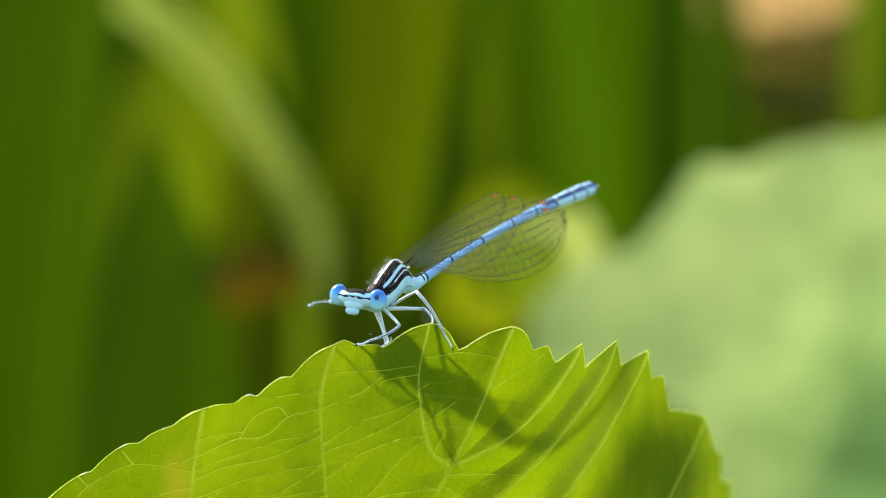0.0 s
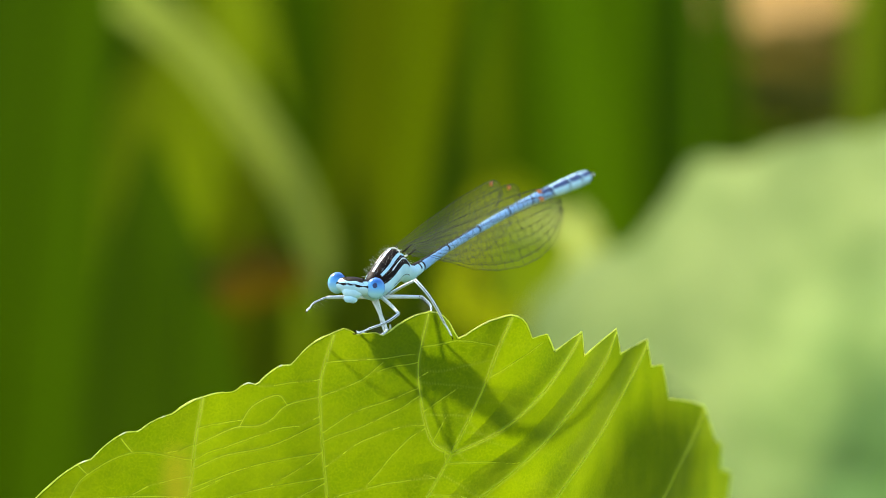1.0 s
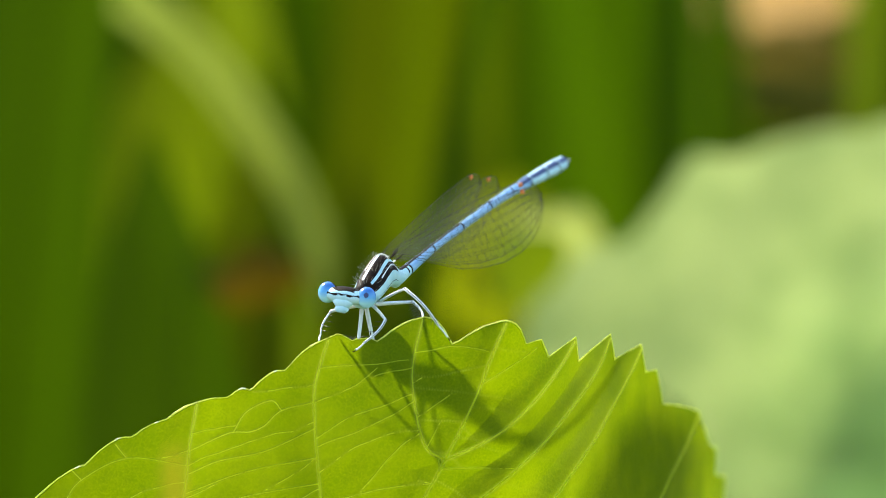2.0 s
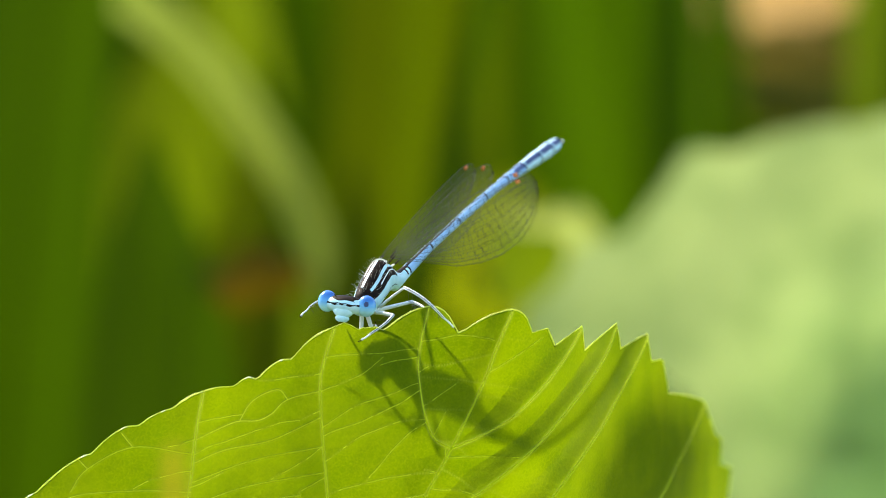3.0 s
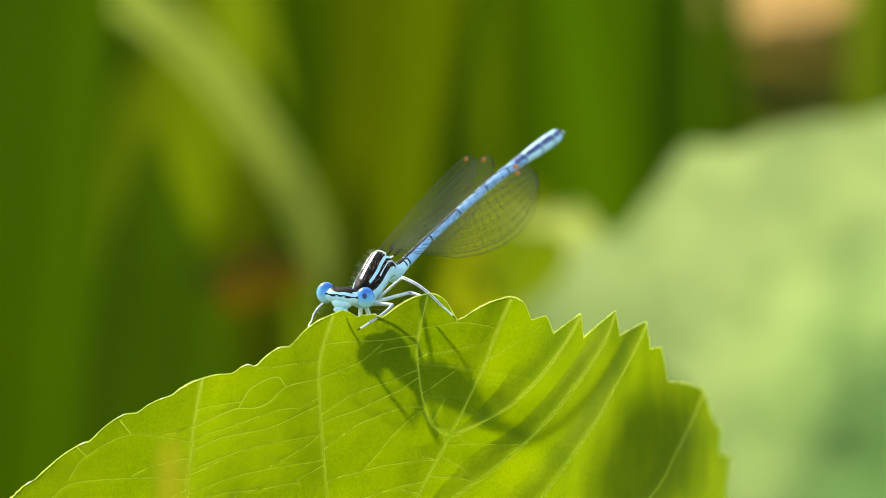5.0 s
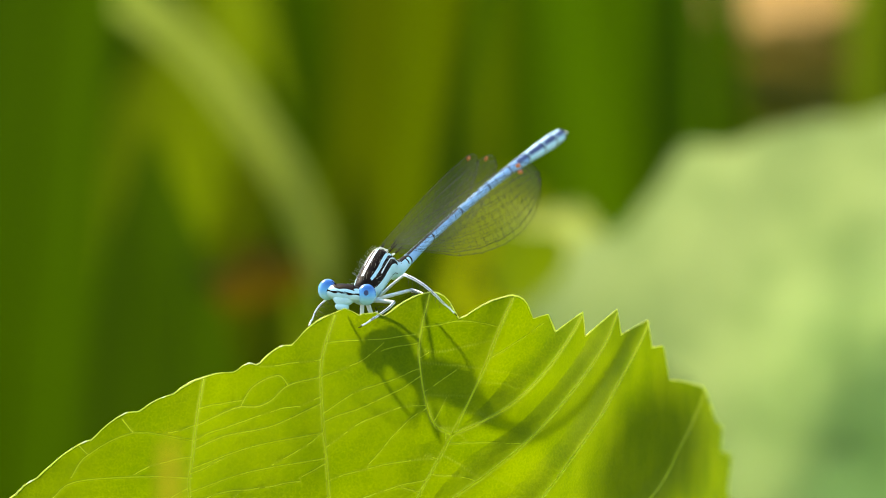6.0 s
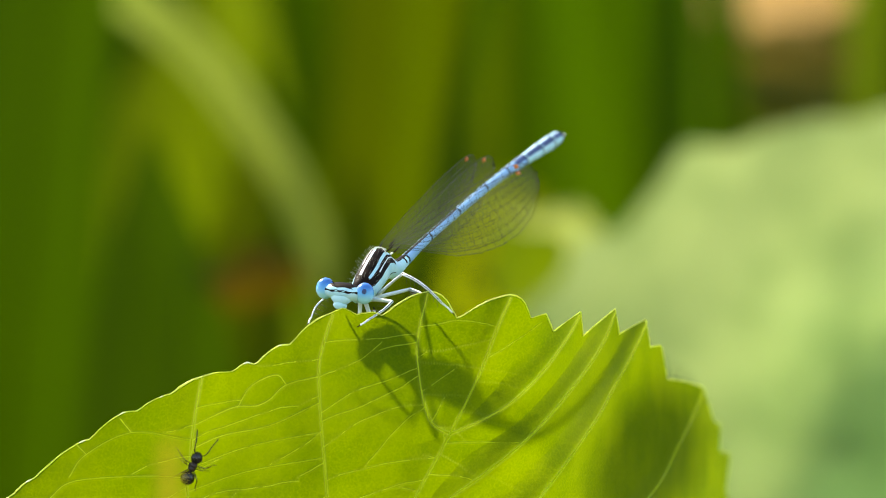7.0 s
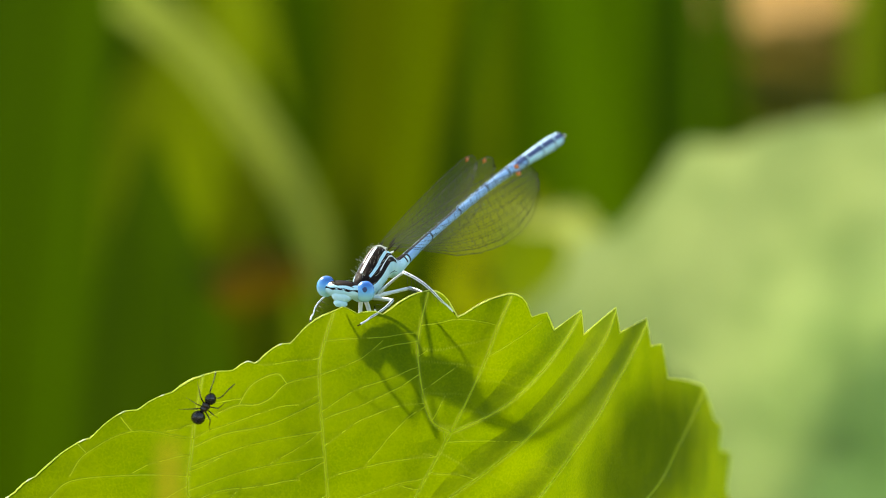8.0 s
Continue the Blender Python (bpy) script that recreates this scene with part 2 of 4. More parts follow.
def ball(centre, radii, rings=14, sides=20, turn=None, kind=None):
    """An ellipsoid; kind(x, y, z) of the unit sphere gives the material index."""
    verts, faces, kinds = [], [], []
    c, m = Vector(centre), turn or Matrix.Identity(3)
    unit = []
    for i in range(rings + 1):
        a = math.pi * i / rings
        for k in range(sides):
            b = 2 * math.pi * k / sides
            u = Vector((math.sin(a) * math.cos(b), math.sin(a) * math.sin(b), math.cos(a)))
            unit.append(u)
            verts.append(c + m @ Vector((u.x * radii[0], u.y * radii[1], u.z * radii[2])))
    for i in range(rings):
        for k in range(sides):
            f = (i * sides + k, (i + 1) * sides + k, (i + 1) * sides + (k + 1) % sides, i * sides + (k + 1) % sides)
            faces.append(f)
            mid = sum((unit[j] for j in f), Vector()) / 4
            kinds.append(kind(*mid) if kind else 0)
    return verts, faces, kinds


def glide(points, steps=8):
    """A smooth line through points."""
    p = [Vector(q) for q in points]
    p = [p[0] * 2 - p[1]] + p + [p[-1] * 2 - p[-2]]
    out = []
    for i in range(1, len(p) - 2):
        for s in range(steps):
            t = s / steps
            out.append(0.5 * ((2 * p[i]) + (p[i + 1] - p[i - 1]) * t + (2 * p[i - 1] - 5 * p[i] + 4 * p[i + 1] - p[i + 2]) * t * t
                              + (3 * p[i] - p[i - 1] - 3 * p[i + 1] + p[i + 2]) * t ** 3))
    return out + [p[-2]]


def scaled(shape, s=MM):
    return ([Vector(v) * s for v in shape[0]], *shape[1:])


def frame_of(at, along, over):
    """A pose whose Y runs along, and whose Z leans to over."""
    y = Vector(along).normalized()
    x = y.cross(Vector(over)).normalized()
    z = x.cross(y)
    return Matrix(((x.x, y.x, z.x, at[0]), (x.y, y.y, z.y, at[1]), (x.z, y.z, z.z, at[2]), (0, 0, 0, 1)))


# ---------------- ground ----------------
def ground():
    n, half = 60, 30.0
    verts, faces = [], []
    for j in range(n + 1):
        for i in range(n + 1):
            x, y = half * (2 * i / n - 1), half * (2 * j / n - 1)
            verts.append((x, y, 0.02 * noise.noise(Vector((x, y, 0)) * 0.6) - 0.01))
    for j in range(n):
        for i in range(n):
            a = j * (n + 1) + i
            faces.append((a, a + 1, a + n + 2, a + n + 1))
    ob = part("ground", (verts, faces), SOIL)
    tagged(ob, "damp dark soil with moss under the waterside plants", "ground", kind="structure")


ground()

# ---------------- the leaf that carries the insect ----------------
# teeth of the margin, as degrees and millimetres from the stalk: tip, then the notch after it
TEETH = [(196.0, 26.5, 195.0, 26.0), (184.0, 28.3, 183.2, 27.9), (172.0, 29.0, 171.3, 28.6), (160.6, 28.3, 160.0, 27.95), (151.4, 26.54, 150.7, 26.27),
         (147.1, 25.77, 146.3, 25.5), (136.5, 24.48, 135.7, 24.16), (128.3, 24.03, 126.3, 23.45), (121.1, 23.38, 119.7, 23.2),
         (113.5, 23.32, 108.2, 22.85), (104.9, 23.25, 104.1, 22.84), (98.9, 23.96, 97.4, 23.79), (90.0, 25.96, 86.3, 25.77),
         (84.5, 26.0, 82.3, 25.83), (76.1, 28.31, 71.0, 26.82)]
TEETH += [(65.2, 30.01, 61.2, 29.13),
          (59.6, 29.94, 57.5, 29.09), (55.8, 31.37, 53.6, 30.04), (52.2, 33.08, 49.7, 31.75), (48.1, 33.95, 45.2, 32.7), (44.1, 33.46, 40.2, 32.1), (35.7, 34.05, 30.8, 33.45), (29.5, 33.8, 26.7, 32.75), (25.0, 33.6, 21.0, 32.05), (12.6, 32.19, 9.5, 30.67), (4.0, 33.0, 1.0, 31.6), (-9.0, 30.0, -12.0, 28.6), (-22.0, 26.5, -25.0, 25.2)]
# the veins, from the margin inwards, in millimetres to the side and up from the stalk's end
FLAT_SIDE = {
    "outer": [(-9.3, 21.3), (-9.8, 18.6), (-10.1, 16.0), (-10.3, 12.7), (-8.5, 7.5), (0.3, 0.4)],
    "second": [(0.0, 25.8), (-0.7, 23.6), (-1.0, 22.0), (-0.9, 18.8), (-0.6, 15.1), (-0.4, 12.3), (0.0, 6.0), (0.1, 0.0)],
    "middle": [(12.6, 27.0), (11.6, 24.7), (10.4, 21.6), (8.3, 17.3), (5.8, 12.7), (2.6, 6.0), (0.0, 0.0)],
    "fork": [(6.7, 27.3), (6.0, 24.0), (6.1, 21.6), (6.5, 19.4), (7.1, 18.0), (8.3, 17.3)],
    "arch": [(17.6, 25.7), (16.6, 24.0), (14.8, 21.6), (12.6, 19.5), (10.4, 18.2), (8.3, 17.3)],
}
PLEATED_SIDE = {
    "third": [(20.3, 25.9), (19.3, 23.6), (17.3, 20.8), (14.3, 17.4), (10.8, 14.5), (8.2, 12.6), (5.0, 9.4), (2.6, 6.0)],
    "fourth": [(22.8, 25.1), (22.0, 23.5), (20.1, 20.3), (18.7, 18.0), (14.7, 12.7), (8.5, 5.5), (0.3, 0.2)],
    "fifth": [(27.7, 19.6), (26.9, 18.0), (25.4, 15.6), (22.8, 12.0), (14.5, 5.5), (0.5, 0.1)],
    "low": [(-18.8, 14.2), (-17.6, 15.8), (-14.3, 17.4), (-10.1, 16.9)],
    "lower": [(-20.3, 12.6), (-18.5, 13.9), (-13.8, 14.3), (-10.2, 14.2)],
    "hem": [(-27.0, 5.0), (-18.0, 5.0), (-9.0, 2.8), (0.2, 0.1)],
    "skirt": [(28.6, 3.0), (19.0, 3.0), (9.0, 1.2), (0.3, 0.0)],
}
TWIGS = {
    "rung": [(-9.9, 17.9), (-7.8, 18.9), (-6.76, 19.26), (-5.5, 19.3), (-4.5, 19.75), (-3.3, 20.8), (-1.0, 21.4)],
    "rung_low": [(-9.9, 16.3), (-7.8, 17.2), (-4.5, 17.9), (-1.0, 19.5)],
    "rung_deep": [(-10.1, 14.9), (-6.0, 16.4), (-1.0, 17.4)],
    "rung_deeper": [(-10.3, 13.2), (-6.2, 14.6), (-0.7, 15.6)],
    "spur": [(-6.78, 19.2), (-5.8, 20.7), (-4.06, 21.5), (-3.3, 20.8)],
    "spur_out": [(-14.3, 17.4), (-14.8, 18.0), (-15.1, 18.4)],
    "spur_far": [(-17.6, 15.9), (-18.0, 16.3), (-18.3, 16.6)],
    "twig": [(11.06, 22.76), (12.3, 23.5), (13.7, 24.4), (14.8, 25.2)],
}
LOBES = {**FLAT_SIDE, **PLEATED_SIDE, **TWIGS}
MAIN_LINES = {k: [(p.x, p.y) for p in glide([(a, b, 0) for a, b in line], 20)] for k, line in LOBES.items()}
FINE_LINES = ("low", "lower", *TWIGS)
LINE_POINTS = np.array([p for k, line in MAIN_LINES.items() if k not in FINE_LINES for p in line])
LEAN = -0.15


def margin():
    """Angles and radii of the toothed edge, in order of falling angle: rounded lobes on the flat side, saw teeth on the pleated side."""
    out = []
    for i, (ta, tr, na, nr) in enumerate(TEETH):
        out.append((ta, tr))
        if ta - na > 2.0 and ta > 60:
            swell = 0.11 if ta < 100 else 0.02
            for f in (0.2, 0.4, 0.6, 0.8):
                out.append((ta + (na - ta) * f, tr + (nr - tr) * f + swell * (ta - na) * math.sin(math.pi * f)))
        out.append((na, nr))
        if i + 1 < len(TEETH):
            ua, ur = TEETH[i + 1][:2]
            for f in (0.15, 0.3, 0.45, 0.6, 0.75, 0.9):
                swell = (0.30 if 62 < na < 101 else 0.10) * math.sin(math.pi * f) * min(1.0, abs(ua - na) / 5)
                out.append((na + (ua - na) * f, nr + (ur - nr) * f + swell))
    return out


EDGE = margin()
EDGE_A = np.array([a for a, r in EDGE])[::-1]
EDGE_R = np.array([r for a, r in EDGE])[::-1]
_fine = np.linspace(EDGE_A[0], EDGE_A[-1], 2200)
_raw = np.interp(_fine, EDGE_A, EDGE_R)
_soft = np.convolve(np.pad(_raw, 9, mode="edge"), np.hanning(21)[1:-1] / np.hanning(21).sum(), mode="valid")
_ragged = np.array([0.05 * noise.noise(Vector((a * 1.7, 0, 0))) + 0.03 * noise.noise(Vector((a * 5.1, 3, 0))) for a in _fine])
EDGE_R = np.interp(EDGE_A, _fine, np.where(_fine > 61.5, _soft, _raw) + _ragged)


def leaf_depth(u, v):
    """How far the leaf lies behind its stalk's end at u to the side and v up, in millimetres."""
    u, v = np.asarray(u, float), np.asarray(v, float)
    d = LEAN * v + 0.19 * np.maximum(0, u - 12) ** 2 + 0.01 * np.maximum(0, -10 - u) ** 2
    d = d + 0.35 * np.sin(u * 0.33 + 0.6) * np.sin(v * 0.27)
    return d


def nearness(u, v, points):
    """Distance from each (u, v) to the nearest of points."""
    tree = kdtree.KDTree(len(points))
    for i, p in enumerate(points):
        tree.insert((p[0], p[1], 0), i)
    tree.balance()
    return np.array([tree.find((a, b, 0))[2] for a, b in zip(np.ravel(u), np.ravel(v))]).reshape(np.shape(u))


def leaf_relief(u, v):
    """The lamina bulges between the veins, most on the pleated side."""
    u, v = np.asarray(u, float), np.asarray(v, float)
    height = 0.25 + 0.95 * np.clip((u - 8) / 10, 0, 1)
    return height * (1 - np.exp(-(nearness(u, v, LINE_POINTS) / (1.3 - 0.45 * np.clip((u - 10) / 8, 0, 1))) ** 2))


def on_leaf(u, v, lift=0.0):
    """A point on the leaf, lift millimetres off its near face."""
    return Vector((u, float(leaf_depth(u, v)) + float(leaf_relief(np.array([u]), np.array([v]))[0]) - lift, v))


def broad_leaf(plant):
    n_a = 1500
    angles = np.sort(np.concatenate([np.linspace(-25, 196, n_a), EDGE_A]))
    radius = np.interp(angles, EDGE_A, EDGE_R)
    share = np.concatenate([np.linspace(0.01, 0.42, 20), np.linspace(0.425, 1, 170)])
    n_r = len(share) - 1
    u = (radius * np.cos(np.radians(angles)))[:, None] * share
    v = (radius * np.sin(np.radians(angles)))[:, None] * share
    sides = side_veins()
    side_points = np.array([p for line in sides + [MAIN_LINES[k] for k in FINE_LINES] for p in line])
    main, minor = nearness(u, v, LINE_POINTS), nearness(u, v, side_points)
    d = leaf_depth(u, v) + leaf_relief(u, v) + 0.025 * (1 - np.exp(-(minor / 0.13) ** 2))
    quilt = [noise.noise(Vector((x * 0.75, z * 0.75, 2.0))) + 0.5 * noise.noise(Vector((x * 1.9, z * 1.9, 7.0))) for x, z in zip(u.ravel(), v.ravel())]
    d = d + 0.05 * np.array(quilt).reshape(u.shape) * np.clip(main / 0.5, 0, 1)
    verts = np.stack([u, d, v], axis=-1).reshape(-1, 3)
    faces = []
    for i in range(len(angles) - 1):
        for j in range(n_r):
            a = i * (n_r + 1) + j
            faces.append((a, a + 1, a + n_r + 2, a + n_r + 1))
    blade = part("leaf_blade", scaled((verts, faces)), LEAF, plant, "bright yellow-green toothed leaf blade lit from behind")
    tone = np.maximum(0.7 * np.exp(-(main / 0.10) ** 2), 0.42 * np.clip(1 - (u - 8) / 7, 0.2, 1) * np.exp(-(minor / 0.055) ** 2))
    blade.data.attributes.new("vein", "FLOAT", "POINT").data.foreach_set("value", tone.ravel())
    rim = [Vector((u[i, -1], d[i, -1], v[i, -1])) for i in range(len(angles))]
    thick = [0.046 + 0.046 * noise.noise(p * 0.6) for p in rim]
    part("leaf_margin", scaled(tube(rim, thick, 6, up=(0, 1, 0))), RIM, blade, "pale translucent leaf margin")
    rng = random.Random(8)
    for turn, reach, _, _ in TEETH:
        if 95 < turn < 190:
            size, span = rng.uniform(0.04, 0.075), rng.uniform(0.5, 1.2)
            bead = [a for a in np.linspace(turn - 0.4 * span, turn + span, 7)]
            place = []
            for a in bead:
                r = float(np.interp(a, EDGE_A, EDGE_R))
                x, z = r * math.cos(radians(a)), r * math.sin(radians(a))
                place.append((x, float(leaf_depth(x, z)) + 0.02, z))
            part("tooth_gland", scaled(tube(place, [size * math.sin(math.pi * (k + 0.6) / 7.2) for k in range(7)], 8, up=(0, 1, 0))), GLAND, blade, "tiny white gland on a tooth tip")
    for key, line in MAIN_LINES.items():
        pts = [on_leaf(x, z, 0.02) for x, z in line]
        wide = 0.105 if key in ("second", "middle", "third", "fourth", "fifth") else (0.032 if key in FINE_LINES else 0.075)
        rads = [wide * (0.4 + 0.6 * i / len(pts)) for i in range(len(pts))]
        part("vein", scaled(ridge(pts, rads, (0, -1, 0), 0.45)), VEIN, blade)
    for line in sides:
        place = [on_leaf(x, z, 0.004) for x, z in line[::2]]
        if len(place) > 2 and line[0][0] < 8:
            part("side_vein", scaled(ridge(place, [0.026 * (1 - 0.5 * k / len(place)) for k in range(len(place))], (0, -1, 0), 0.12, 3)), VEIN, blade)
    return blade


def side_veins():
    """Lines of the side veins, which leave the main ones by turns and end at the next vein or the margin."""
    rng = random.Random(5)
    made, taken = [], np.zeros((1, 2)) + 99
    for key, line in MAIN_LINES.items():
        others = np.array([p for k, l in MAIN_LINES.items() if k != key for p in l])
        run, turn = 0.0, 1
        if key in FINE_LINES:
            continue
        for i in range(8, len(line) - 4):
            a, b = Vector(line[i]), Vector(line[i - 1])
            run += (b - a).length
            if run < (1.0 if key in ("outer", "second", "middle", "fork") else 2.2) + 0.25 * rng.random():
                continue
            run, turn = 0.0, -turn
            way = (b - a).normalized()
            way.rotate(Matrix.Rotation(radians((112 if turn > 0 else -62) + rng.uniform(-6, 6)), 2))
            bend = radians(rng.uniform(-0.6, 0.2) if turn < 0 else rng.uniform(-0.3, 0.4))
            p, pts = a.copy(), [a.copy()]
            for s in range(40):
                way.rotate(Matrix.Rotation(bend + radians(rng.uniform(-5, 5)), 2))
                p = p + way * 0.2
                ang, r = math.degrees(math.atan2(p.y, p.x)), p.length
                if ang < -90:
                    ang += 360
                if r > float(np.interp(ang, EDGE_A, EDGE_R)) - 0.15:
                    break
                pts.append(p.copy())
                if s > 3 and np.min(np.hypot(others[:, 0] - p.x, others[:, 1] - p.y)) < 0.2:
                    break
                if s > 3 and np.min(np.hypot(taken[:, 0] - p.x, taken[:, 1] - p.y)) < 0.28:
                    break
            if len(pts) < 6 or pts[0].y < 8:
                continue
            made.append([(q.x, q.y) for q in pts])
            taken = np.concatenate([taken, np.array(made[-1][3:])])
    return made


LEAF_HOME = Vector((-7.76, 4.0, 450 - 30.36))       # the stalk's end when the leaf is at rest, millimetres
# the plant's sway: seconds, millimetres to the side and up
SWAY = [(0.0, 0.08, -2.36), (0.1, 0.08, -2.50), (0.2, 0.08, -2.36), (0.3, 0.10, -1.60), (0.4, 0.08, -1.38), (0.5, 0.08, -1.36), (1.0, 0.04, -1.52), (1.5, 0.28, -1.70),
        (1.6, -0.20, -1.44), (1.7, -0.52, -2.08), (2.3, -0.15, -1.6), (2.8, 0.0, -1.26), (3.0, 0.06, -1.12),
        (3.2, 0.0, -0.92), (3.3, -0.12, -0.70), (3.4, -0.08, -0.56), (3.5, -0.08, -0.56), (3.7, -0.12, -0.62), (4.0, -0.08, -0.60), (4.5, -0.08, -0.38), (6.0, 0.10, -0.12), (6.5, 0.04, -0.06), (7.0, -0.04, -0.08),
        (7.5, -0.04, 0.12), (8.0, 0.0, 0.0)]


def sway(t):
    times = [r[0] for r in SWAY]
    return Vector((float(np.interp(t, times, [r[1] for r in SWAY])), 0, float(np.interp(t, times, [r[2] for r in SWAY]))))


def shade_leaf(parent, centre, wide, tall, depth, gap, foot, material, slant=0.0, fringe=0.1):
    """An unseen leaf added close behind a larger one to shade it; it follows the larger one's shape (depth) at a gap,
    and its fringed margin softens the shade's edge.
    """
    verts, faces, n, m, needles = [], [], 240, 10, 900

    def wavy(a):
        return 1 + 0.03 * math.sin(9 * a) + 0.05 * math.cos(3 * a + 1)

    def spot(a, out):
        v = tall * out * math.sin(a)
        u = centre[0] + wide * out * math.cos(a) + slant * v
        return u, float(depth(u, centre[1] + v)) + gap, centre[1] + v

    for i in range(n):
        a = 2 * math.pi * i / n
        for j in range(m + 1):
            verts.append(spot(a, wavy(a) * (1 - 2 * fringe) * max(0.02, j / m)))
    for i in range(n):
        for j in range(m):
            a, b = i * (m + 1) + j, ((i + 1) % n) * (m + 1) + j
            faces.append((a, a + 1, b + 1, b))
    for i in range(needles):
        a, first = 2 * math.pi * i / needles, len(verts)
        for k in range(6):
            g = k / 5
            for side in (-1, 1):
                turn = a + side * math.pi / needles * max(0.02, 1 - g)
                verts.append(spot(turn, wavy(a) * (1 - 2 * fringe + 2 * fringe * g)))
        faces += [(first + 2 * k, first + 2 * k + 1, first + 2 * k + 3, first + 2 * k + 2) for k in range(5)]
    # out of view behind the larger leaf, there only to cast shade on it
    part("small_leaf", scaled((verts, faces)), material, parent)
    low = (centre[0] - slant * tall, float(depth(centre[0] - slant * tall, centre[1] - tall)) + gap + 0.2, centre[1] - tall)
    stalk = glide([low, ((low[0] + foot[0]) / 2, (low[1] + foot[1]) / 2 + 4, (low[2] + foot[2]) / 2), foot], 6)
    part("leaf_stalk", scaled(tube(stalk, 0.35, 6)), STALK, parent)


def leafy_plant():
    plant = tagged(new("broadleaf_plant"), "leafy plant with a sunlit toothed green leaf", "plant")
    broad_leaf(plant)
    stalk = glide([(0.3, 0.3, 0.6), (2, 6, -8), (6, 22, -30), (10, 34, -60)], 8)
    part("leaf_stalk", scaled(tube(stalk, [0.7 + 0.02 * i for i in range(len(stalk))], 10)), STALK, plant)
    # added, unseen: throws the soft shade on the pleated side
    shade_leaf(plant, (21.9, 16.0), 6.6, 6.8, leaf_depth, 6.0, (10, 34, -45), SHADE_GAUZE, 0.22, 0.24)
    stem = glide([(10, 36, -20), (10, 34, -60), (8, 38, -200), (12, 36, -330), (10, 36, -445)], 10)
    part("stem", scaled(tube(stem, [1.6 + 0.05 * i for i in range(len(stem))], 12)), STALK, plant)
    return plant


plant = leafy_plant()
plant.matrix_basis = Matrix.Translation(LEAF_HOME * MM)


# ---------------- the damselfly ----------------
def loft(stations, sides, kind, roll=0.0):
    """Rings (y, centre height, half height, half width); kind(turn from the top in degrees, y) gives the material index."""
    ys = [s[0] for s in stations]
    fine = np.linspace(ys[0], ys[-1], 110)
    cols = [np.interp(fine, ys, [s[k] for s in stations]) for k in (1, 2, 3)]
    for c in cols:
        c[1:-1] = (c[:-2] + 2 * c[1:-1] + c[2:]) / 4
    verts, faces, kinds = [], [], []
    for y, zc, hh, hw in zip(fine, *cols):
        for k in range(sides):
            a = 2 * math.pi * k / sides
            verts.append((hw * math.sin(a), y, zc + hh * math.cos(a)))
    for i in range(len(fine) - 1):
        for k in range(sides):
            k2 = (k + 1) % sides
            faces.append((i * sides + k, (i + 1) * sides + k, (i + 1) * sides + k2, i * sides + k2))
            a = math.degrees(2 * math.pi * (k + 0.5) / sides)
            a = (a + roll) % 360
            kinds.append(kind(min(a, 360 - a), (fine[i] + fine[i + 1]) / 2))
    for row, turn in ((0, 1), (len(fine) - 1, -1)):
        faces.append(tuple(row * sides + k for k in range(sides))[::turn])
        kinds.append(0)
    return verts, faces, kinds


def thorax_kind(a, y):
    wob = 1.5 * math.sin(y * 2.3)
    if y < -5.7:
        return 1 if a < 60 else 0
    if y > -1.7 and a > 30:
        return 0
    if a < 2.2:
        return 1
    if a < 18 + wob:
        return 1
    if a < 30 + wob:
        return 0
    if 40.0 < a < 45 + wob and -4.6 < y < -1.5:
        return 2
    if a < 63 + wob:
        return 1
    if 100 < a < 103 and y > -4.5:
        return 1
    return 0


def head_shape():
    """The wide cross-bar of the head with its dark crown, and the muzzle below."""
    def crown(x, y, z):
        if math.hypot(abs(x) - 0.17, (z - 0.16) * 1.4) < 0.075 and y < 0:
            return 0
        if math.hypot(abs(x) - 0.62, (z - 0.60) * 1.2) < 0.12:
            return 0
        if z > 0.55 + 0.05 * math.sin(x * 9):
            return 1
        if 0.04 + 0.06 * math.sin(abs(x) * 13) < z < 0.25 + 0.05 * math.sin(abs(x) * 9) and abs(x) < 0.85 and y < 0:
            return 1
        if y > 0.35:
            return 1
        return 0
    def blocky(shape, centre, power=0.72):
        c = Vector(centre)
        out = []
        for p in shape[0]:
            q = Vector(p) - c
            big = max(abs(q.x), abs(q.y), abs(q.z), 1e-9)
            out.append(c + q.lerp(q * (q.length / big) ** power, 0.5))
        return (out, *shape[1:])
    bar = ball((0, -7.45, 0.0), (1.62, 0.80, 0.66), 110, 200, kind=crown)
    muzzle = blocky(ball((0, -7.82, -0.44), (0.78, 0.40, 0.40), 18, 28), (0, -7.82, -0.44))
    lip = blocky(ball((0, -7.95, -0.93), (0.54, 0.28, 0.27), 14, 22), (0, -7.95, -0.93))
    neck = tube([(0, -7.0, -0.05), (0, -6.0, -0.2)], [0.42, 0.5], 12, kind=1)
    return bar, muzzle, lip, neck


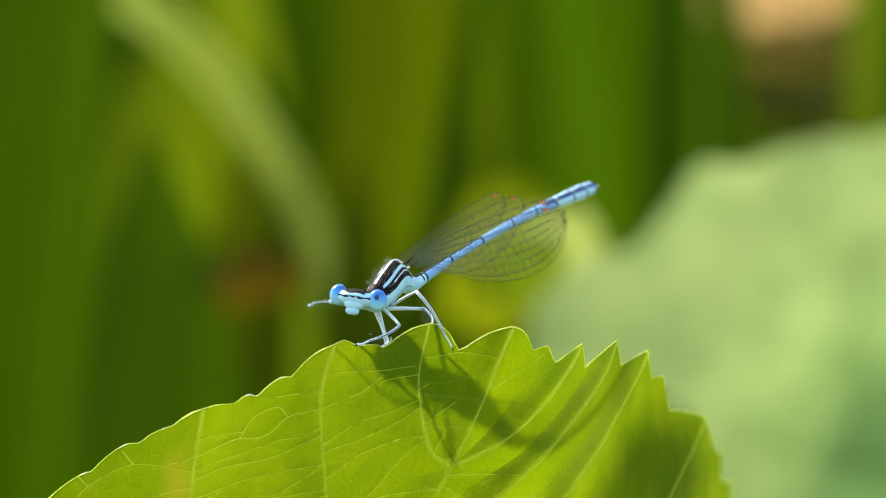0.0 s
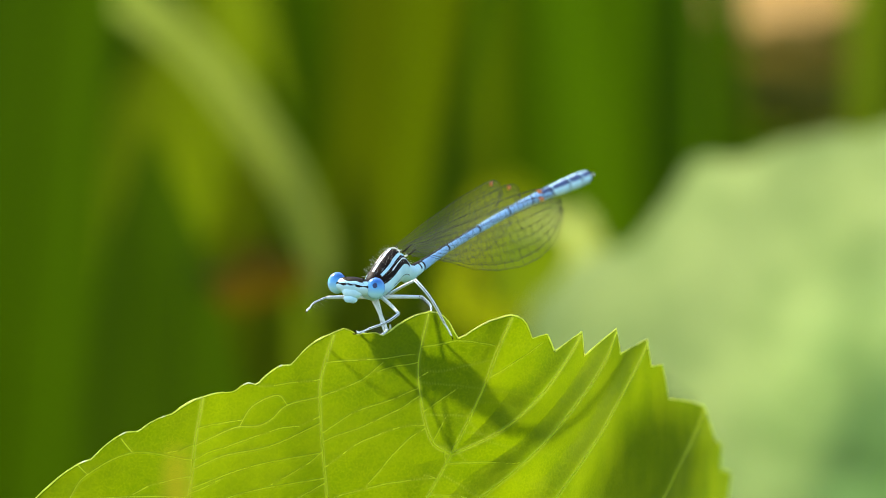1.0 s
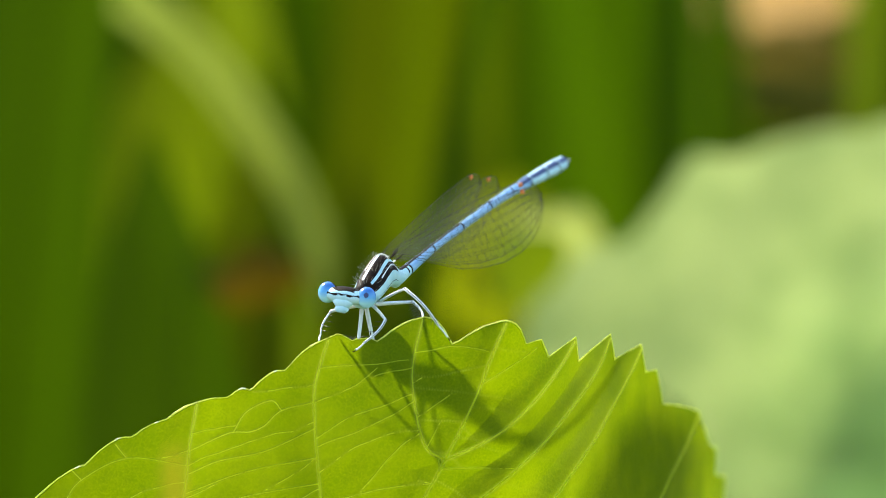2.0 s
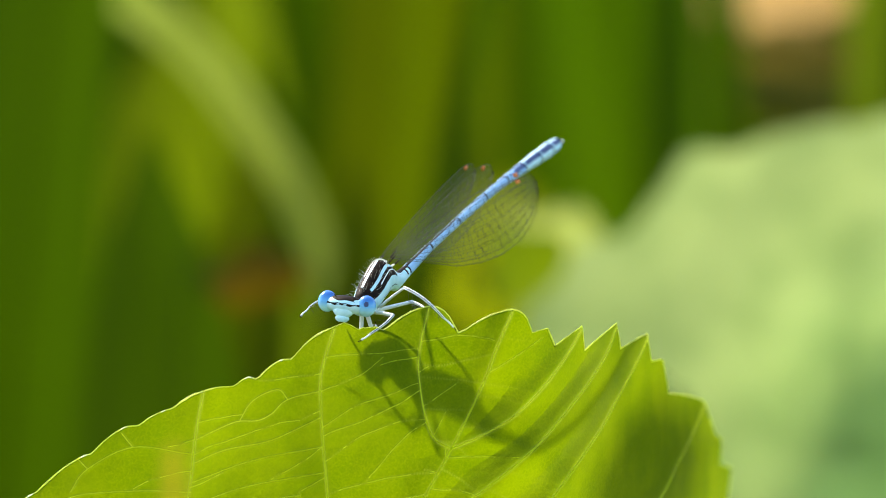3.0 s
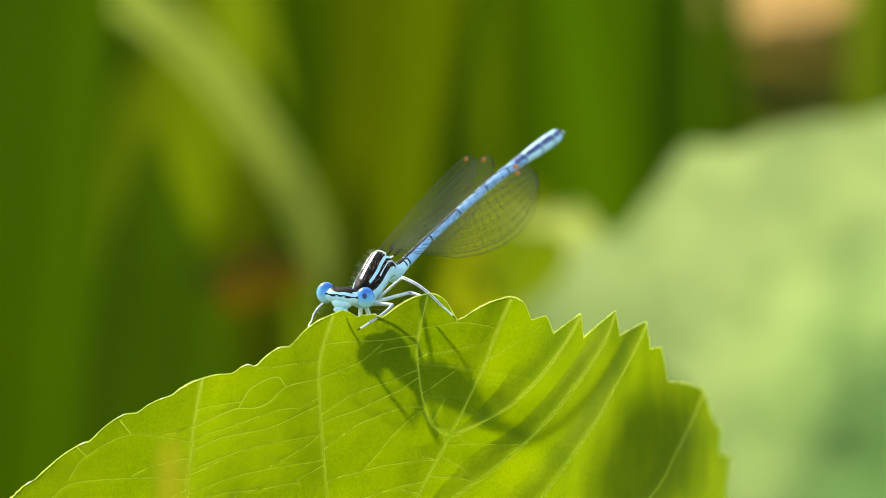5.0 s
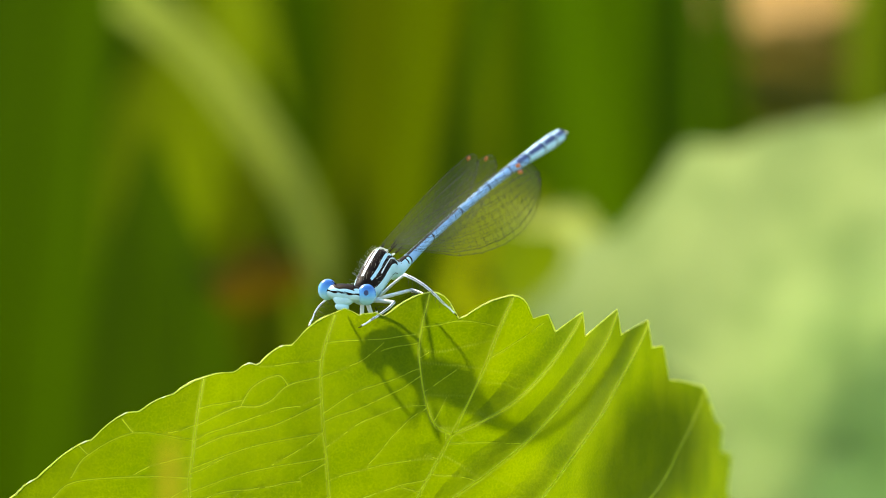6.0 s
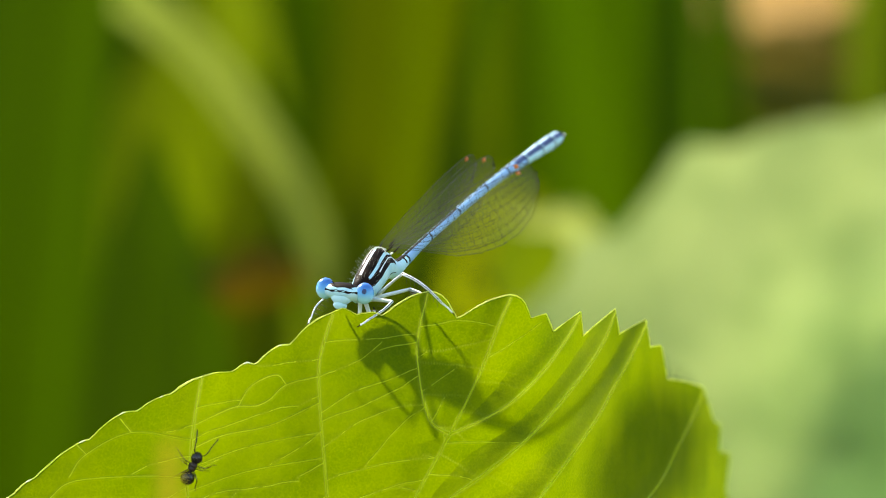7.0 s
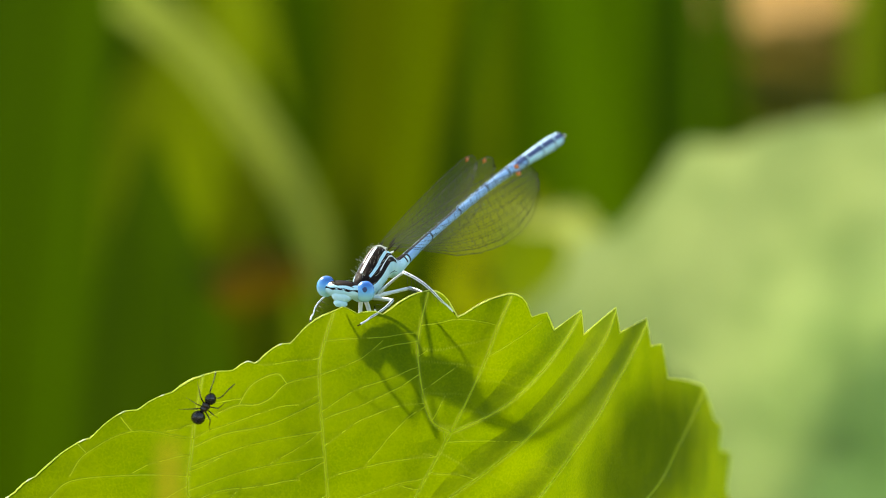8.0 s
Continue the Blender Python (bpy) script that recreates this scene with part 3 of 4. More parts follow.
def wing_shape():
    """A wing in its own plane: Y along the span, Z towards the leading edge."""
    length = 20.5
    s = np.linspace(0, 1, 41)
    lead = np.interp(s, [0, 0.1, 0.3, 0.6, 0.85, 0.92, 0.96, 0.985, 1.0], [0.3, 0.45, 0.75, 0.95, 0.85, 0.62, 0.30, -0.05, -0.65])
    belly = np.interp(s, [0, 0.08, 0.2, 0.35, 0.5, 0.65, 0.78, 0.88, 0.94, 0.98, 1.0], [0.25, 0.45, 1.4, 2.6, 3.3, 3.6, 3.45, 2.9, 2.25, 1.5, 0.8])
    rows = 7
    verts, faces = [], []
    ripple = [0.0, 0.05, -0.04, 0.05, -0.03, 0.03, -0.01, 0.0]
    grid = []
    for i in range(len(s)):
        line = []
        for j in range(rows + 1):
            f = j / rows
            z = lead[i] - (lead[i] + belly[i]) * f
            line.append(Vector((ripple[j] * (0.6 + s[i]), s[i] * length, z)))
        grid.append(line)
        verts += line
    for i in range(len(s) - 1):
        for j in range(rows):
            a = i * (rows + 1) + j
            faces.append((a, a + 1, a + rows + 2, a + rows + 1))
    film = (verts, faces)
    lines = []
    for j in range(rows + 1):
        rad = 0.026 if j in (0, rows) else (0.019 if j in (1, 2) else 0.0135)
        lines.append(tube([g[j] for g in grid], [(rad if j else 0.030) * (0.6 + 0.4 * f) for f in s], 4, up=(1, 0, 0)))
    lines.append(tube(grid[-1], 0.024, 4, up=(1, 0, 0)))
    rng = random.Random(3)
    for j in range(rows):
        step = 1.05 if j > 0 else 1.25
        y = 3.6 + 0.4 * rng.random() + (0 if j < 4 else 2.2)
        while y < length * 0.985:
            i = y / length * 40
            k = int(i)
            f = i - k
            a = grid[k][j].lerp(grid[k + 1][j], f)
            i2 = min(39.9, i + rng.uniform(-0.25, 0.25))
            b = grid[int(i2)][j + 1].lerp(grid[int(i2) + 1][j + 1], i2 - int(i2))
            if (a - b).length > 0.12:
                lines.append(tube([a, b], 0.0155, 3, up=(1, 0, 0)))
            y += step * rng.uniform(0.75, 1.2)
    spot_a, spot_b = grid[35], grid[36]
    spot = [(spot_a[0] + Vector((0.03, 0, 0))), (spot_b[0] + Vector((0.03, 0, 0))), (spot_b[0].lerp(spot_b[1], 0.6) + Vector((0.03, 0, 0))), (spot_a[0].lerp(spot_a[1], 0.6) + Vector((0.03, 0, 0)))]
    spot += [p - Vector((0.06, 0, 0)) for p in spot]
    cell = (spot, [(0, 1, 2, 3), (7, 6, 5, 4), (0, 4, 5, 1), (1, 5, 6, 2), (2, 6, 7, 3), (3, 7, 4, 0)])
    return film, joined(*lines), cell


def limb_shape(length, r0, r1, arch, dark=(2, 5)):
    """A limb segment along Y with a dark line on its upper side."""
    n, sides = 10, 14
    pts = [(0, length * i / n, arch * math.sin(math.pi * i / n)) for i in range(n + 1)]
    rads = [r0 + (r1 - r0) * i / n for i in range(n + 1)]
    v, f, k = tube(pts, rads, sides, 0.8)
    kinds = [1 if i % sides in dark and i < n * sides else 0 for i in range(len(f))]
    return v, f, kinds


def shin_shape(length, wide, foot):
    v = limb_shape(length, wide, wide * 0.7, 0.10 * length)
    claw = tube(glide([(0, length, 0), (0, length + foot * 0.5, -0.02), (0, length + foot, -0.16)], 4), 0.07, 6, kind=0)
    hook = tube(glide([(0, length + foot, -0.16), (0, length + foot + 0.18, -0.2), (0, length + foot + 0.2, -0.32)], 3), 0.04, 5, kind=1)
    rng = random.Random(int(length * 100))
    hairs = []
    for side in (-1, 1):
        count = 9 if length > 3 else 4
        for i in range(count):
            y = length * (0.12 + 0.85 * i / count)
            hairs.append(tube([(side * 0.05, y, 0.10 * length * math.sin(math.pi * y / length) - 0.05), (side * 0.30 + rng.uniform(-.05, .05), y + 0.28, -0.42)], [0.022, 0.010], 3, kind=2))
    return joined(v, claw, hook, *hairs)


HIND, MID, FORE = 0, 1, 2
# reach of each pair: thigh, shin, foot (millimetres) and where it leaves the body
LEG_SIZES = {HIND: (4.9, 4.0, 1.0, (0.55, -4.9, -0.7)), MID: (2.8, 4.0, 0.8, (0.5, -5.5, -0.7)), FORE: (3.2, 2.9, 0.9, (0.45, -5.8, -0.65))}


def bow(y):
    """How far the abdomen arches over its straight line, in millimetres."""
    return float(np.interp(y, [-1.2, 1.2, 5.3, 10.0, 15.0, 18.4, 22.0, 27.9], [-0.25, -0.12, 0.18, 0.36, 0.50, 0.50, 0.38, 0.08]))


def damselfly():
    fly = tagged(new("damselfly"), "slender pale blue damselfly with black stripes, perched on the leaf edge", "damselfly")
    stations = [(-6.9, -.1, .45, .5), (-6.3, .05, .85, .75), (-5.5, .22, 1.08, .92), (-4.6, .45, 1.18, 1.0), (-3.7, .72, 1.26, 1.02), (-2.9, .90, 1.28, .98),
                (-2.3, .78, 1.17, .90), (-1.7, .42, .96, .76), (-1.2, .10, .80, .66), (-0.8, -0.08, .64, .58), (-0.4, -0.14, .55, .53)]
    thorax = part("thorax", scaled(loft(stations, 360, thorax_kind, -20.0)), [CYAN, BLACK, WHITE], fly, "black thorax with pale cyan stripes")
    rng = random.Random(11)
    hairs = []
    for i in range(120):
        y, a = rng.uniform(-6.2, -2.0), radians(rng.uniform(-75, 75))
        hh = np.interp(y, [s[0] for s in stations], [s[2] for s in stations])
        hw = np.interp(y, [s[0] for s in stations], [s[3] for s in stations])
        zc = np.interp(y, [s[0] for s in stations], [s[1] for s in stations])
        p = Vector((hw * math.sin(a), y, zc + hh * math.cos(a)))
        out = Vector((math.sin(a), rng.uniform(-0.7, 0.1), math.cos(a)))
        hairs.append(tube([p, p + out * rng.uniform(0.3, 0.55)], [0.007, 0.003], 3))
    part("hair_fringe", scaled(joined(*hairs)), HAIR, thorax, "fine pale hairs")
    for x, y in ((0.35, -1.9), (-0.35, -1.9), (0.45, -1.1), (-0.45, -1.1)):
        part("wing_hinge", scaled(ball((x, y - 0.5, 1.9 + (y + 1.9) * -0.7), (0.11, 0.24, 0.07), 8, 12)), CREAM, thorax)
    yoke = glide([(-0.72, -2.9, 1.72), (-0.5, -2.6, 1.98), (-0.2, -2.55, 2.14), (0.2, -2.55, 2.14), (0.5, -2.6, 1.98), (0.72, -2.9, 1.72)], 4)
    part("wing_yoke", scaled(tube(yoke, 0.045, 6)), CREAM, thorax, "cream ridge between the wing roots")
    bar, muzzle, lip, neck = head_shape()
    head = part("head", scaled(joined(bar, neck)), [CYAN, BLACK], fly, "pale cyan head with black crown bands")
    part("muzzle", scaled(joined(muzzle)), CYAN, head)
    part("lip", scaled(joined(lip)), CYAN, head)
    for side in (-1, 1):
        eye = ball((side * 1.52, -7.25, 0.05), (0.67, 0.74, 0.77), 90, 120, kind=lambda x, y, z: 1 if side > 0 and (Vector((x, y, z)) - EYE_SPOT).length < 0.26 else 0)
        part("eye", scaled(eye), [EYE, NAVY], head, "round bright blue eye with a dark spot")
        feeler = glide([(side * 0.7, -7.6, 0.5), (side * 0.75, -7.9, 0.68), (side * 0.85, -8.2, 0.85)], 4)
        part("antenna", scaled(tube(feeler, [0.05 - 0.005 * i for i in range(len(feeler))], 5)), BLACK, head)
    pivot = Matrix.Translation((0, -0.0073, 0))
    head.matrix_basis = Matrix.Translation((-0.0005, -0.0003, 0.0006)) @ pivot @ pose(0, 0, 0, -15, 8, 2) @ pivot.inverted()
    collar = tube([(-0.75, -6.1, 0.1), (-0.4, -6.25, 0.34), (0, -6.25, 0.42), (0.4, -6.25, 0.34), (0.75, -6.1, 0.1)], [0.1, 0.16, 0.18, 0.16, 0.1], 8)
    part("collar", scaled(collar), CREAM, thorax, "pale collar plate behind the head")
    joints = [-1.2, -0.2, 1.2, 5.3, 10.2, 15.0, 18.7, 21.7, 24.3, 26.3, 27.9]
    girth = [0.56, 0.52, 0.42, 0.31, 0.31, 0.32, 0.36, 0.44, 0.53, 0.56, 0.48]
    for i in range(10):
        a, b = joints[i], joints[i + 1]
        st = [(a, bow(a), girth[i] * 0.96, girth[i]), (a + 0.1, bow(a + 0.1), girth[i], girth[i]), ((a + b) / 2, bow((a + b) / 2), (girth[i] + girth[i + 1]) * 0.49, (girth[i] + girth[i + 1]) * 0.49),
              (b - 0.15, bow(b - 0.15), girth[i + 1] * 1.02, girth[i + 1] * 1.04), (b + 0.03, bow(b), girth[i + 1] * 0.9, girth[i + 1] * 0.92)]

        def band(t, y, a=a, b=b, i=i):
            if y > b - 0.27 and i > 0:
                return 1
            if i == 1 and (t < 28 or abs(y - 0.5) < 0.1 and t < 90):
                return 1
            if i >= 6 and 14 < t < 70 and a + (0.1 if i > 6 else 1.2) < y:
                return 2
            if i in (2, 3, 4, 5, 6) and t < (24 if i < 4 else 8):
                return 1
            return 0
        part("abdomen_segment", scaled(loft(st, 48, band)), [CYAN if i < 2 or i > 6 else BLUE, BLACK, NAVY], fly, "powder-blue abdomen segment ringed in black")
    for side in (-1, 1):
        tail = glide([(side * 0.22, 27.8, 0.15), (side * 0.3, 28.2, 0.15), (side * 0.2, 28.5, 0.05)], 3)
        part("tail_clasper", scaled(tube(tail, [0.14, 0.14, 0.13, 0.12, 0.1, 0.09, 0.05], 6)), CREAM, fly)
    film, lines, cell = wing_shape()
    wings = []
    for pair in (0, 1):
        for side in (-1, 1):
            wing = part("wing", scaled(film), FILM, fly, "clear wing with a net of dark veins")
            part("wing_root", scaled(tube([(0, -0.3, -0.05), (0, 0.0, 0.0), (0, 0.35, 0.08), (0, 0.8, 0.15)], [0.06, 0.06, 0.045, 0.025], 8)), BLACK, wing, "dark thickened wing root")
            part("wing_net", scaled(lines), WING_VEIN, wing)
            part("wing_spot", scaled(cell), SPOT, wing, "orange-red spot near the wing tip")
            wings.append((wing, pair, side))
    legs = []
    for kind, (thigh, shin, foot, hip) in LEG_SIZES.items():
        for side in (-1, 1):
            upper = part("leg", scaled(limb_shape(thigh, 0.165, 0.125, 0.05, (0, 1, 2, 3, 4) if kind == MID else (2, 5))), [WHITE, BLACK], fly, "white leg with a black line")
            lower = part("shin", scaled(shin_shape(shin, (0.08 if side < 0 else 0.12) if kind == FORE else 0.13, foot)), [WHITE, BLACK, DARK_HAIR], upper, "white shin fringed with dark spines")
            legs.append((upper, lower, kind, side))
    return fly, wings, legs


EYE_SPOT = Vector((0.36, -0.90, 0.30)).normalized()
fly, wings, legs = damselfly()

# the insect's stance against the leaf at rest: seconds, millimetres, then its rise and turn in degrees
STANCE = [(0.0, -2.06, 10.0, 0.12, 14.0, -29.0), (0.5, -2.2, 10.0, 0.15, 13.6, -28.2), (1.0, -2.2, 10.0, 0.12, 14.0, -28.6), (1.5, -2.1, 10.0, 0.10, 14.0, -29.0),
          (1.6, -1.29, 10.0, 1.2, 11.5, -29.5), (1.7, -2.58, 10.0, 0.68, 14.5, -27.5), (2.2, -2.8, 10.0, -0.2, 18.5, -26.5), (2.8, -3.0, 10.0, -0.6, 20.2, -26.5),
          (3.0, -3.2, 10.0, -0.75, 20.3, -26.5), (3.5, -3.2, 10.0, -0.92, 20.8, -26.2), (4.5, -3.2, 10.0, -0.97, 20.6, -26.8), (6.0, -3.18, 10.0, -0.97, 20.0, -27.0),
          (8.0, -3.19, 10.0, -0.97, 19.2, -26.8)]
# where each foot holds the leaf, from the stalk's end when at rest: (side, up, off the near face), before and after the hop
FOOTHOLDS = {(HIND, 1): ((8.3, 25.9, 0.8), (8.4, 26.1, 1.0)), (MID, 1): ((6.8, 26.9, -1.5), (6.6, 26.5, -1.4)), (FORE, 1): ((1.8, 25.9, 0.3), (2.1, 25.1, 0.9)),
             (HIND, -1): ((4.0, 26.3, -1.5), (3.0, 25.9, -1.5)), (MID, -1): ((1.7, 25.9, 0.1), (0.7, 25.8, -0.6)), (FORE, -1): ((-2.1, 28.8, -2.6), (-1.8, 25.3, -4.5))}


# which way each knee points in the insect's own space, before and after the hop
KNEES = {(HIND, 1): ((0.12, -0.24, 0.96), (-0.11, -0.19, 0.98)), (MID, 1): ((0.38, 0.92, -0.10), (0.32, 0.94, 0.0)), (FORE, 1): ((0.98, 0.19, -0.06), (0.91, 0.34, 0.23)),
         (HIND, -1): ((-0.1, 0.3, -0.95), (-0.1, 0.3, -0.95)), (MID, -1): ((0.0, 1.0, -0.3), (-0.2, 0.6, -0.89)), (FORE, -1): ((-0.84, 0.53, 0.06), (-0.50, 0.86, 0.14))}
# the raised foreleg feels about: seconds, millimetres from the stalk's end
FEELING = [(0.0, -2.0, 28.7), (0.1, -1.9, 28.0), (0.2, -2.0, 28.8), (0.3, -2.1, 27.9), (0.4, -2.1, 27.6), (0.5, -2.0, 28.6), (0.6, -2.1, 28.3), (0.7, -2.2, 27.6), (1.2, -2.0, 27.4),
           (1.4, -2.0, 27.9), (1.5, -2.1, 27.7), (1.6, -1.6, 27.4), (1.7, -0.3, 26.0), (2.2, -1.2, 25.4), (2.8, -2.2, 25.2), (2.9, -2.3, 25.8), (3.0, -2.5, 26.8), (3.1, -1.8, 24.6),
           (3.2, -1.7, 24.2), (3.3, -2.6, 26.5), (3.4, -2.0, 25.2), (3.5, -1.75, 24.8), (3.7, -2.5, 26.0), (4.2, -2.0, 24.8)]
FEELING += [(4.7, -1.9, 25.1), (5.8, -2.0, 25.0), (8.0, -1.8, 25.3)]


def stance(t):
    times = [r[0] for r in STANCE]
    x, y, z, rise, turn = (float(np.interp(t, times, [r[k] for r in STANCE])) for k in range(1, 6))
    s = sway(t)
    return pose((x + s.x) * MM, y * MM, (450 + z + s.z) * MM, rise, 0, turn)


def fold(side, pair):
    """A wing at rest, laid back along the abdomen."""
    yaw = -side * 5.0 + (1.5 * side if pair else 0)
    return Matrix.Translation(Vector((side * (0.45 if pair == 0 else 0.5), -1.7 if pair == 0 else (-0.9 if side > 0 else 0.3), 1.75 if pair == 0 else 1.35)) * MM) @ pose(0, 0, 0, (-2.0 if side > 0 else 0.0) - pair * 1.2, -side * 12, yaw)


def spread(side, pair, lift, sweep):
    """A wing held out to the side, lift and sweep in degrees."""
    at = fold(side, pair).translation
    a, b = radians(lift), radians(sweep)
    span = Vector((side * math.cos(a) * math.cos(b), math.sin(b) * math.cos(a), math.sin(a)))
    ahead = Vector((0, -0.6, 0.8)) if pair else Vector((0, -1, 0.35))
    return frame_of(at, span, ahead)


def wing_rows(side, pair):
    rest = fold(side, pair)
    half = rest.lerp(spread(side, pair, -4 if pair else 20, 40), 0.5)
    beat = ((1.567, 20, 5), (1.6, -6, 10), (1.633, -20, 18), (1.667, 8, 32), (1.7, -4, 44)) if pair else ((1.567, -5, 35), (1.6, 23, 61), (1.633, 40, 55), (1.667, 12, 68), (1.7, 16, 76))
    rows = [(0.0, rest), (1.467, rest), (1.5, rest), (1.533, rest.lerp(half, 0.6))]
    rows += [(t, spread(side, pair, lift, sweep)) for t, lift, sweep in beat]
    rows += [(1.767, spread(side, pair, 4, 68) if pair else half), (1.867, rest), (8.0, rest)]
    return rows


def foothold(kind, side, t):
    a, b = FOOTHOLDS[(kind, side)]
    f = min(1.0, max(0.0, (t - 1.55) / 0.4))
    u, v, lift = (a[k] + (b[k] - a[k]) * f for k in range(3))
    if (kind, side) == (FORE, -1):
        u, v = (float(np.interp(t, [r[0] for r in FEELING], [r[k] for r in FEELING])) for k in (1, 2))
    p = on_leaf(u, v, lift) + LEAF_HOME
    s = sway(t)
    return Vector((p.x + s.x, p.y, p.z + s.z)) * MM


def bend_leg(kind, side, t):
    """Poses of thigh and shin that bring the foot to its hold."""
    thigh, shin, foot, hip = LEG_SIZES[kind]
    hip = Vector((hip[0] * side, hip[1], hip[2]))
    goal = (stance(t).inverted() @ foothold(kind, side, t)) / MM
    way = goal - hip
    low = shin + foot * 0.9
    d = min(way.length, (thigh + low) * 0.995)
    way.normalize()
    along = (thigh ** 2 - low ** 2 + d * d) / (2 * d)
    high = math.sqrt(max(0.0, thigh ** 2 - along ** 2))
    settle = min(1.0, max(0.0, (t - 1.55) / 0.4))
    pole = Vector(KNEES[(kind, side)][0]).lerp(Vector(KNEES[(kind, side)][1]), settle)
    pole = (pole - way * pole.dot(way)).normalized()
    knee = hip + way * along + pole * high
    upper = frame_of(hip * MM, knee - hip, pole)
    lower = frame_of(knee * MM, hip + way * d - knee, pole)
    return upper, upper.inverted() @ lower


# ---------------- the ant ----------------
def bigger(shape):
    """Stout build: a little shorter and thicker than drawn."""
    return ([Vector((v[0] * 1.15, v[1] * 0.78, v[2] * 1.2)) * MM for v in shape[0]], *shape[1:])


def ant():
    bug = tagged(new("ant"), "small glossy black ant walking on the leaf", "ant")
    gaster = part("gaster", bigger(ball((0, -0.90, 0.46), (0.44, 0.66, 0.42), 16, 24)), ANT_BLACK, bug)
    for y, r in ((-0.74, 0.435), (-1.04, 0.445), (-1.28, 0.37)):
        ring = [(r * math.cos(a), y, 0.46 + 0.93 * r * math.sin(a)) for a in (2 * math.pi * k / 24 for k in range(25))]
        part("gaster_band", bigger(tube(ring, 0.018, 5, up=(0, 1, 0))), ANT_BROWN, gaster)
    part("waist", bigger(ball((0, -0.26, 0.38), (0.10, 0.10, 0.20), 8, 10)), ANT_BLACK, bug)
    trunk = part("trunk", bigger(joined(ball((0, 0.05, 0.42), (0.24, 0.32, 0.26), 12, 16), ball((0, 0.40, 0.46), (0.28, 0.29, 0.27), 12, 16))), ANT_BROWN, bug)
    part("neck", bigger(tube([(0, 0.5, 0.45), (0, 0.75, 0.45)], [0.12, 0.10], 8)), ANT_BLACK, trunk)
    head = part("head", bigger(joined(ball((0, 1.10, 0.46), (0.36, 0.54, 0.30), 16, 22), ball((0, 1.52, 0.42), (0.19, 0.18, 0.15), 10, 14))), ANT_BLACK, bug)
    legs = []
    for side in (-1, 1):
        part("eye", bigger(ball((side * 0.31, 1.08, 0.56), (0.07, 0.09, 0.07), 8, 10)), ANT_BROWN, head)
        scape = tube(glide([(side * 0.14, 1.42, 0.52), (side * 0.34, 1.65, 0.72), (side * 0.46, 2.10, 0.78)], 4), [0.032 + 0.001 * i for i in range(9)], 6)
        lash = tube(glide([(side * 0.46, 2.10, 0.78), (side * 0.54, 2.7, 0.70), (side * 0.72, 3.5, 0.52)], 5), [0.028 + 0.001 * i for i in range(11)], 6)
        part("antenna", bigger(joined(scape, lash)), ANT_BLACK, head)
        part("jaw", bigger(tube(glide([(side * 0.15, 1.40, 0.40), (side * 0.16, 1.56, 0.37), (side * 0.03, 1.66, 0.35)], 3), [0.07, 0.068, 0.064, 0.058, 0.05, 0.04, 0.025], 6)), ANT_BROWN, head)
        for k, (y, reach) in enumerate(((0.42, 0.95), (0.15, -0.15), (-0.08, -0.95))):
            thigh = glide([(0, 0, 0), (side * 0.26, reach * 0.20, 0.20), (side * 0.52, reach * 0.42, 0.34)], 4)
            shin = glide([(side * 0.52, reach * 0.42, 0.34), (side * 0.72, reach * 0.80, -0.04), (side * 0.86, reach * 1.08, -0.38), (side * 1.06, reach * 1.35, -0.42)], 4)
            leg = part("leg", bigger(tube(thigh, [0.042 + 0.014 * math.sin(math.pi * i / 8) for i in range(9)], 6)), ANT_BLACK, bug)
            part("shin", bigger(tube(shin, [0.042 - 0.0022 * i for i in range(13)], 6)), ANT_BROWN, leg)
            leg.matrix_basis = Matrix.Translation(Vector((side * 0.16, y * 0.78, 0.46)) * MM)
            legs.append((leg, side, k))
    return bug, legs


bug, bug_legs = ant()
# its way over the leaf: seconds, millimetres from the stalk's end, heading in degrees from upright
ANT_WAY = [(0.0, -22.0, 8.0, -60), (5.8, -21.0, 9.0, -60), (6.3, -18.8, 10.8, -40), (6.5, -16.7, 12.5, -25), (6.6, -15.4, 13.0, -55), (6.7, -13.9, 13.3, -75), (6.8, -12.8, 13.5, -75),
           (6.9, -10.8, 14.2, -50), (7.0, -10.1, 14.9, -25), (7.1, -9.9, 15.5, -25), (7.2, -9.8, 16.3, -32), (7.3, -9.7, 17.2, -22), (7.4, -9.6, 18.4, -5), (7.5, -9.6, 19.3, -8),
           (7.6, -9.6, 19.4, -16), (7.7, -9.55, 19.2, -30), (7.8, -9.45, 19.0, -38), (8.0, -9.3, 19.1, -34)]


def ant_pose(t, u, v, heading):
    p = on_leaf(u, v)
    e = 0.3
    du = (on_leaf(u + e, v) - on_leaf(u - e, v)).normalized()
    dv = (on_leaf(u, v + e) - on_leaf(u, v - e)).normalized()
    a = radians(heading)
    s = sway(t)
    return frame_of((p + LEAF_HOME + Vector((s.x, 0, s.z))) * MM, dv * math.cos(a) - du * math.sin(a), dv.cross(du) * -1 if dv.cross(du).y > 0 else dv.cross(du))


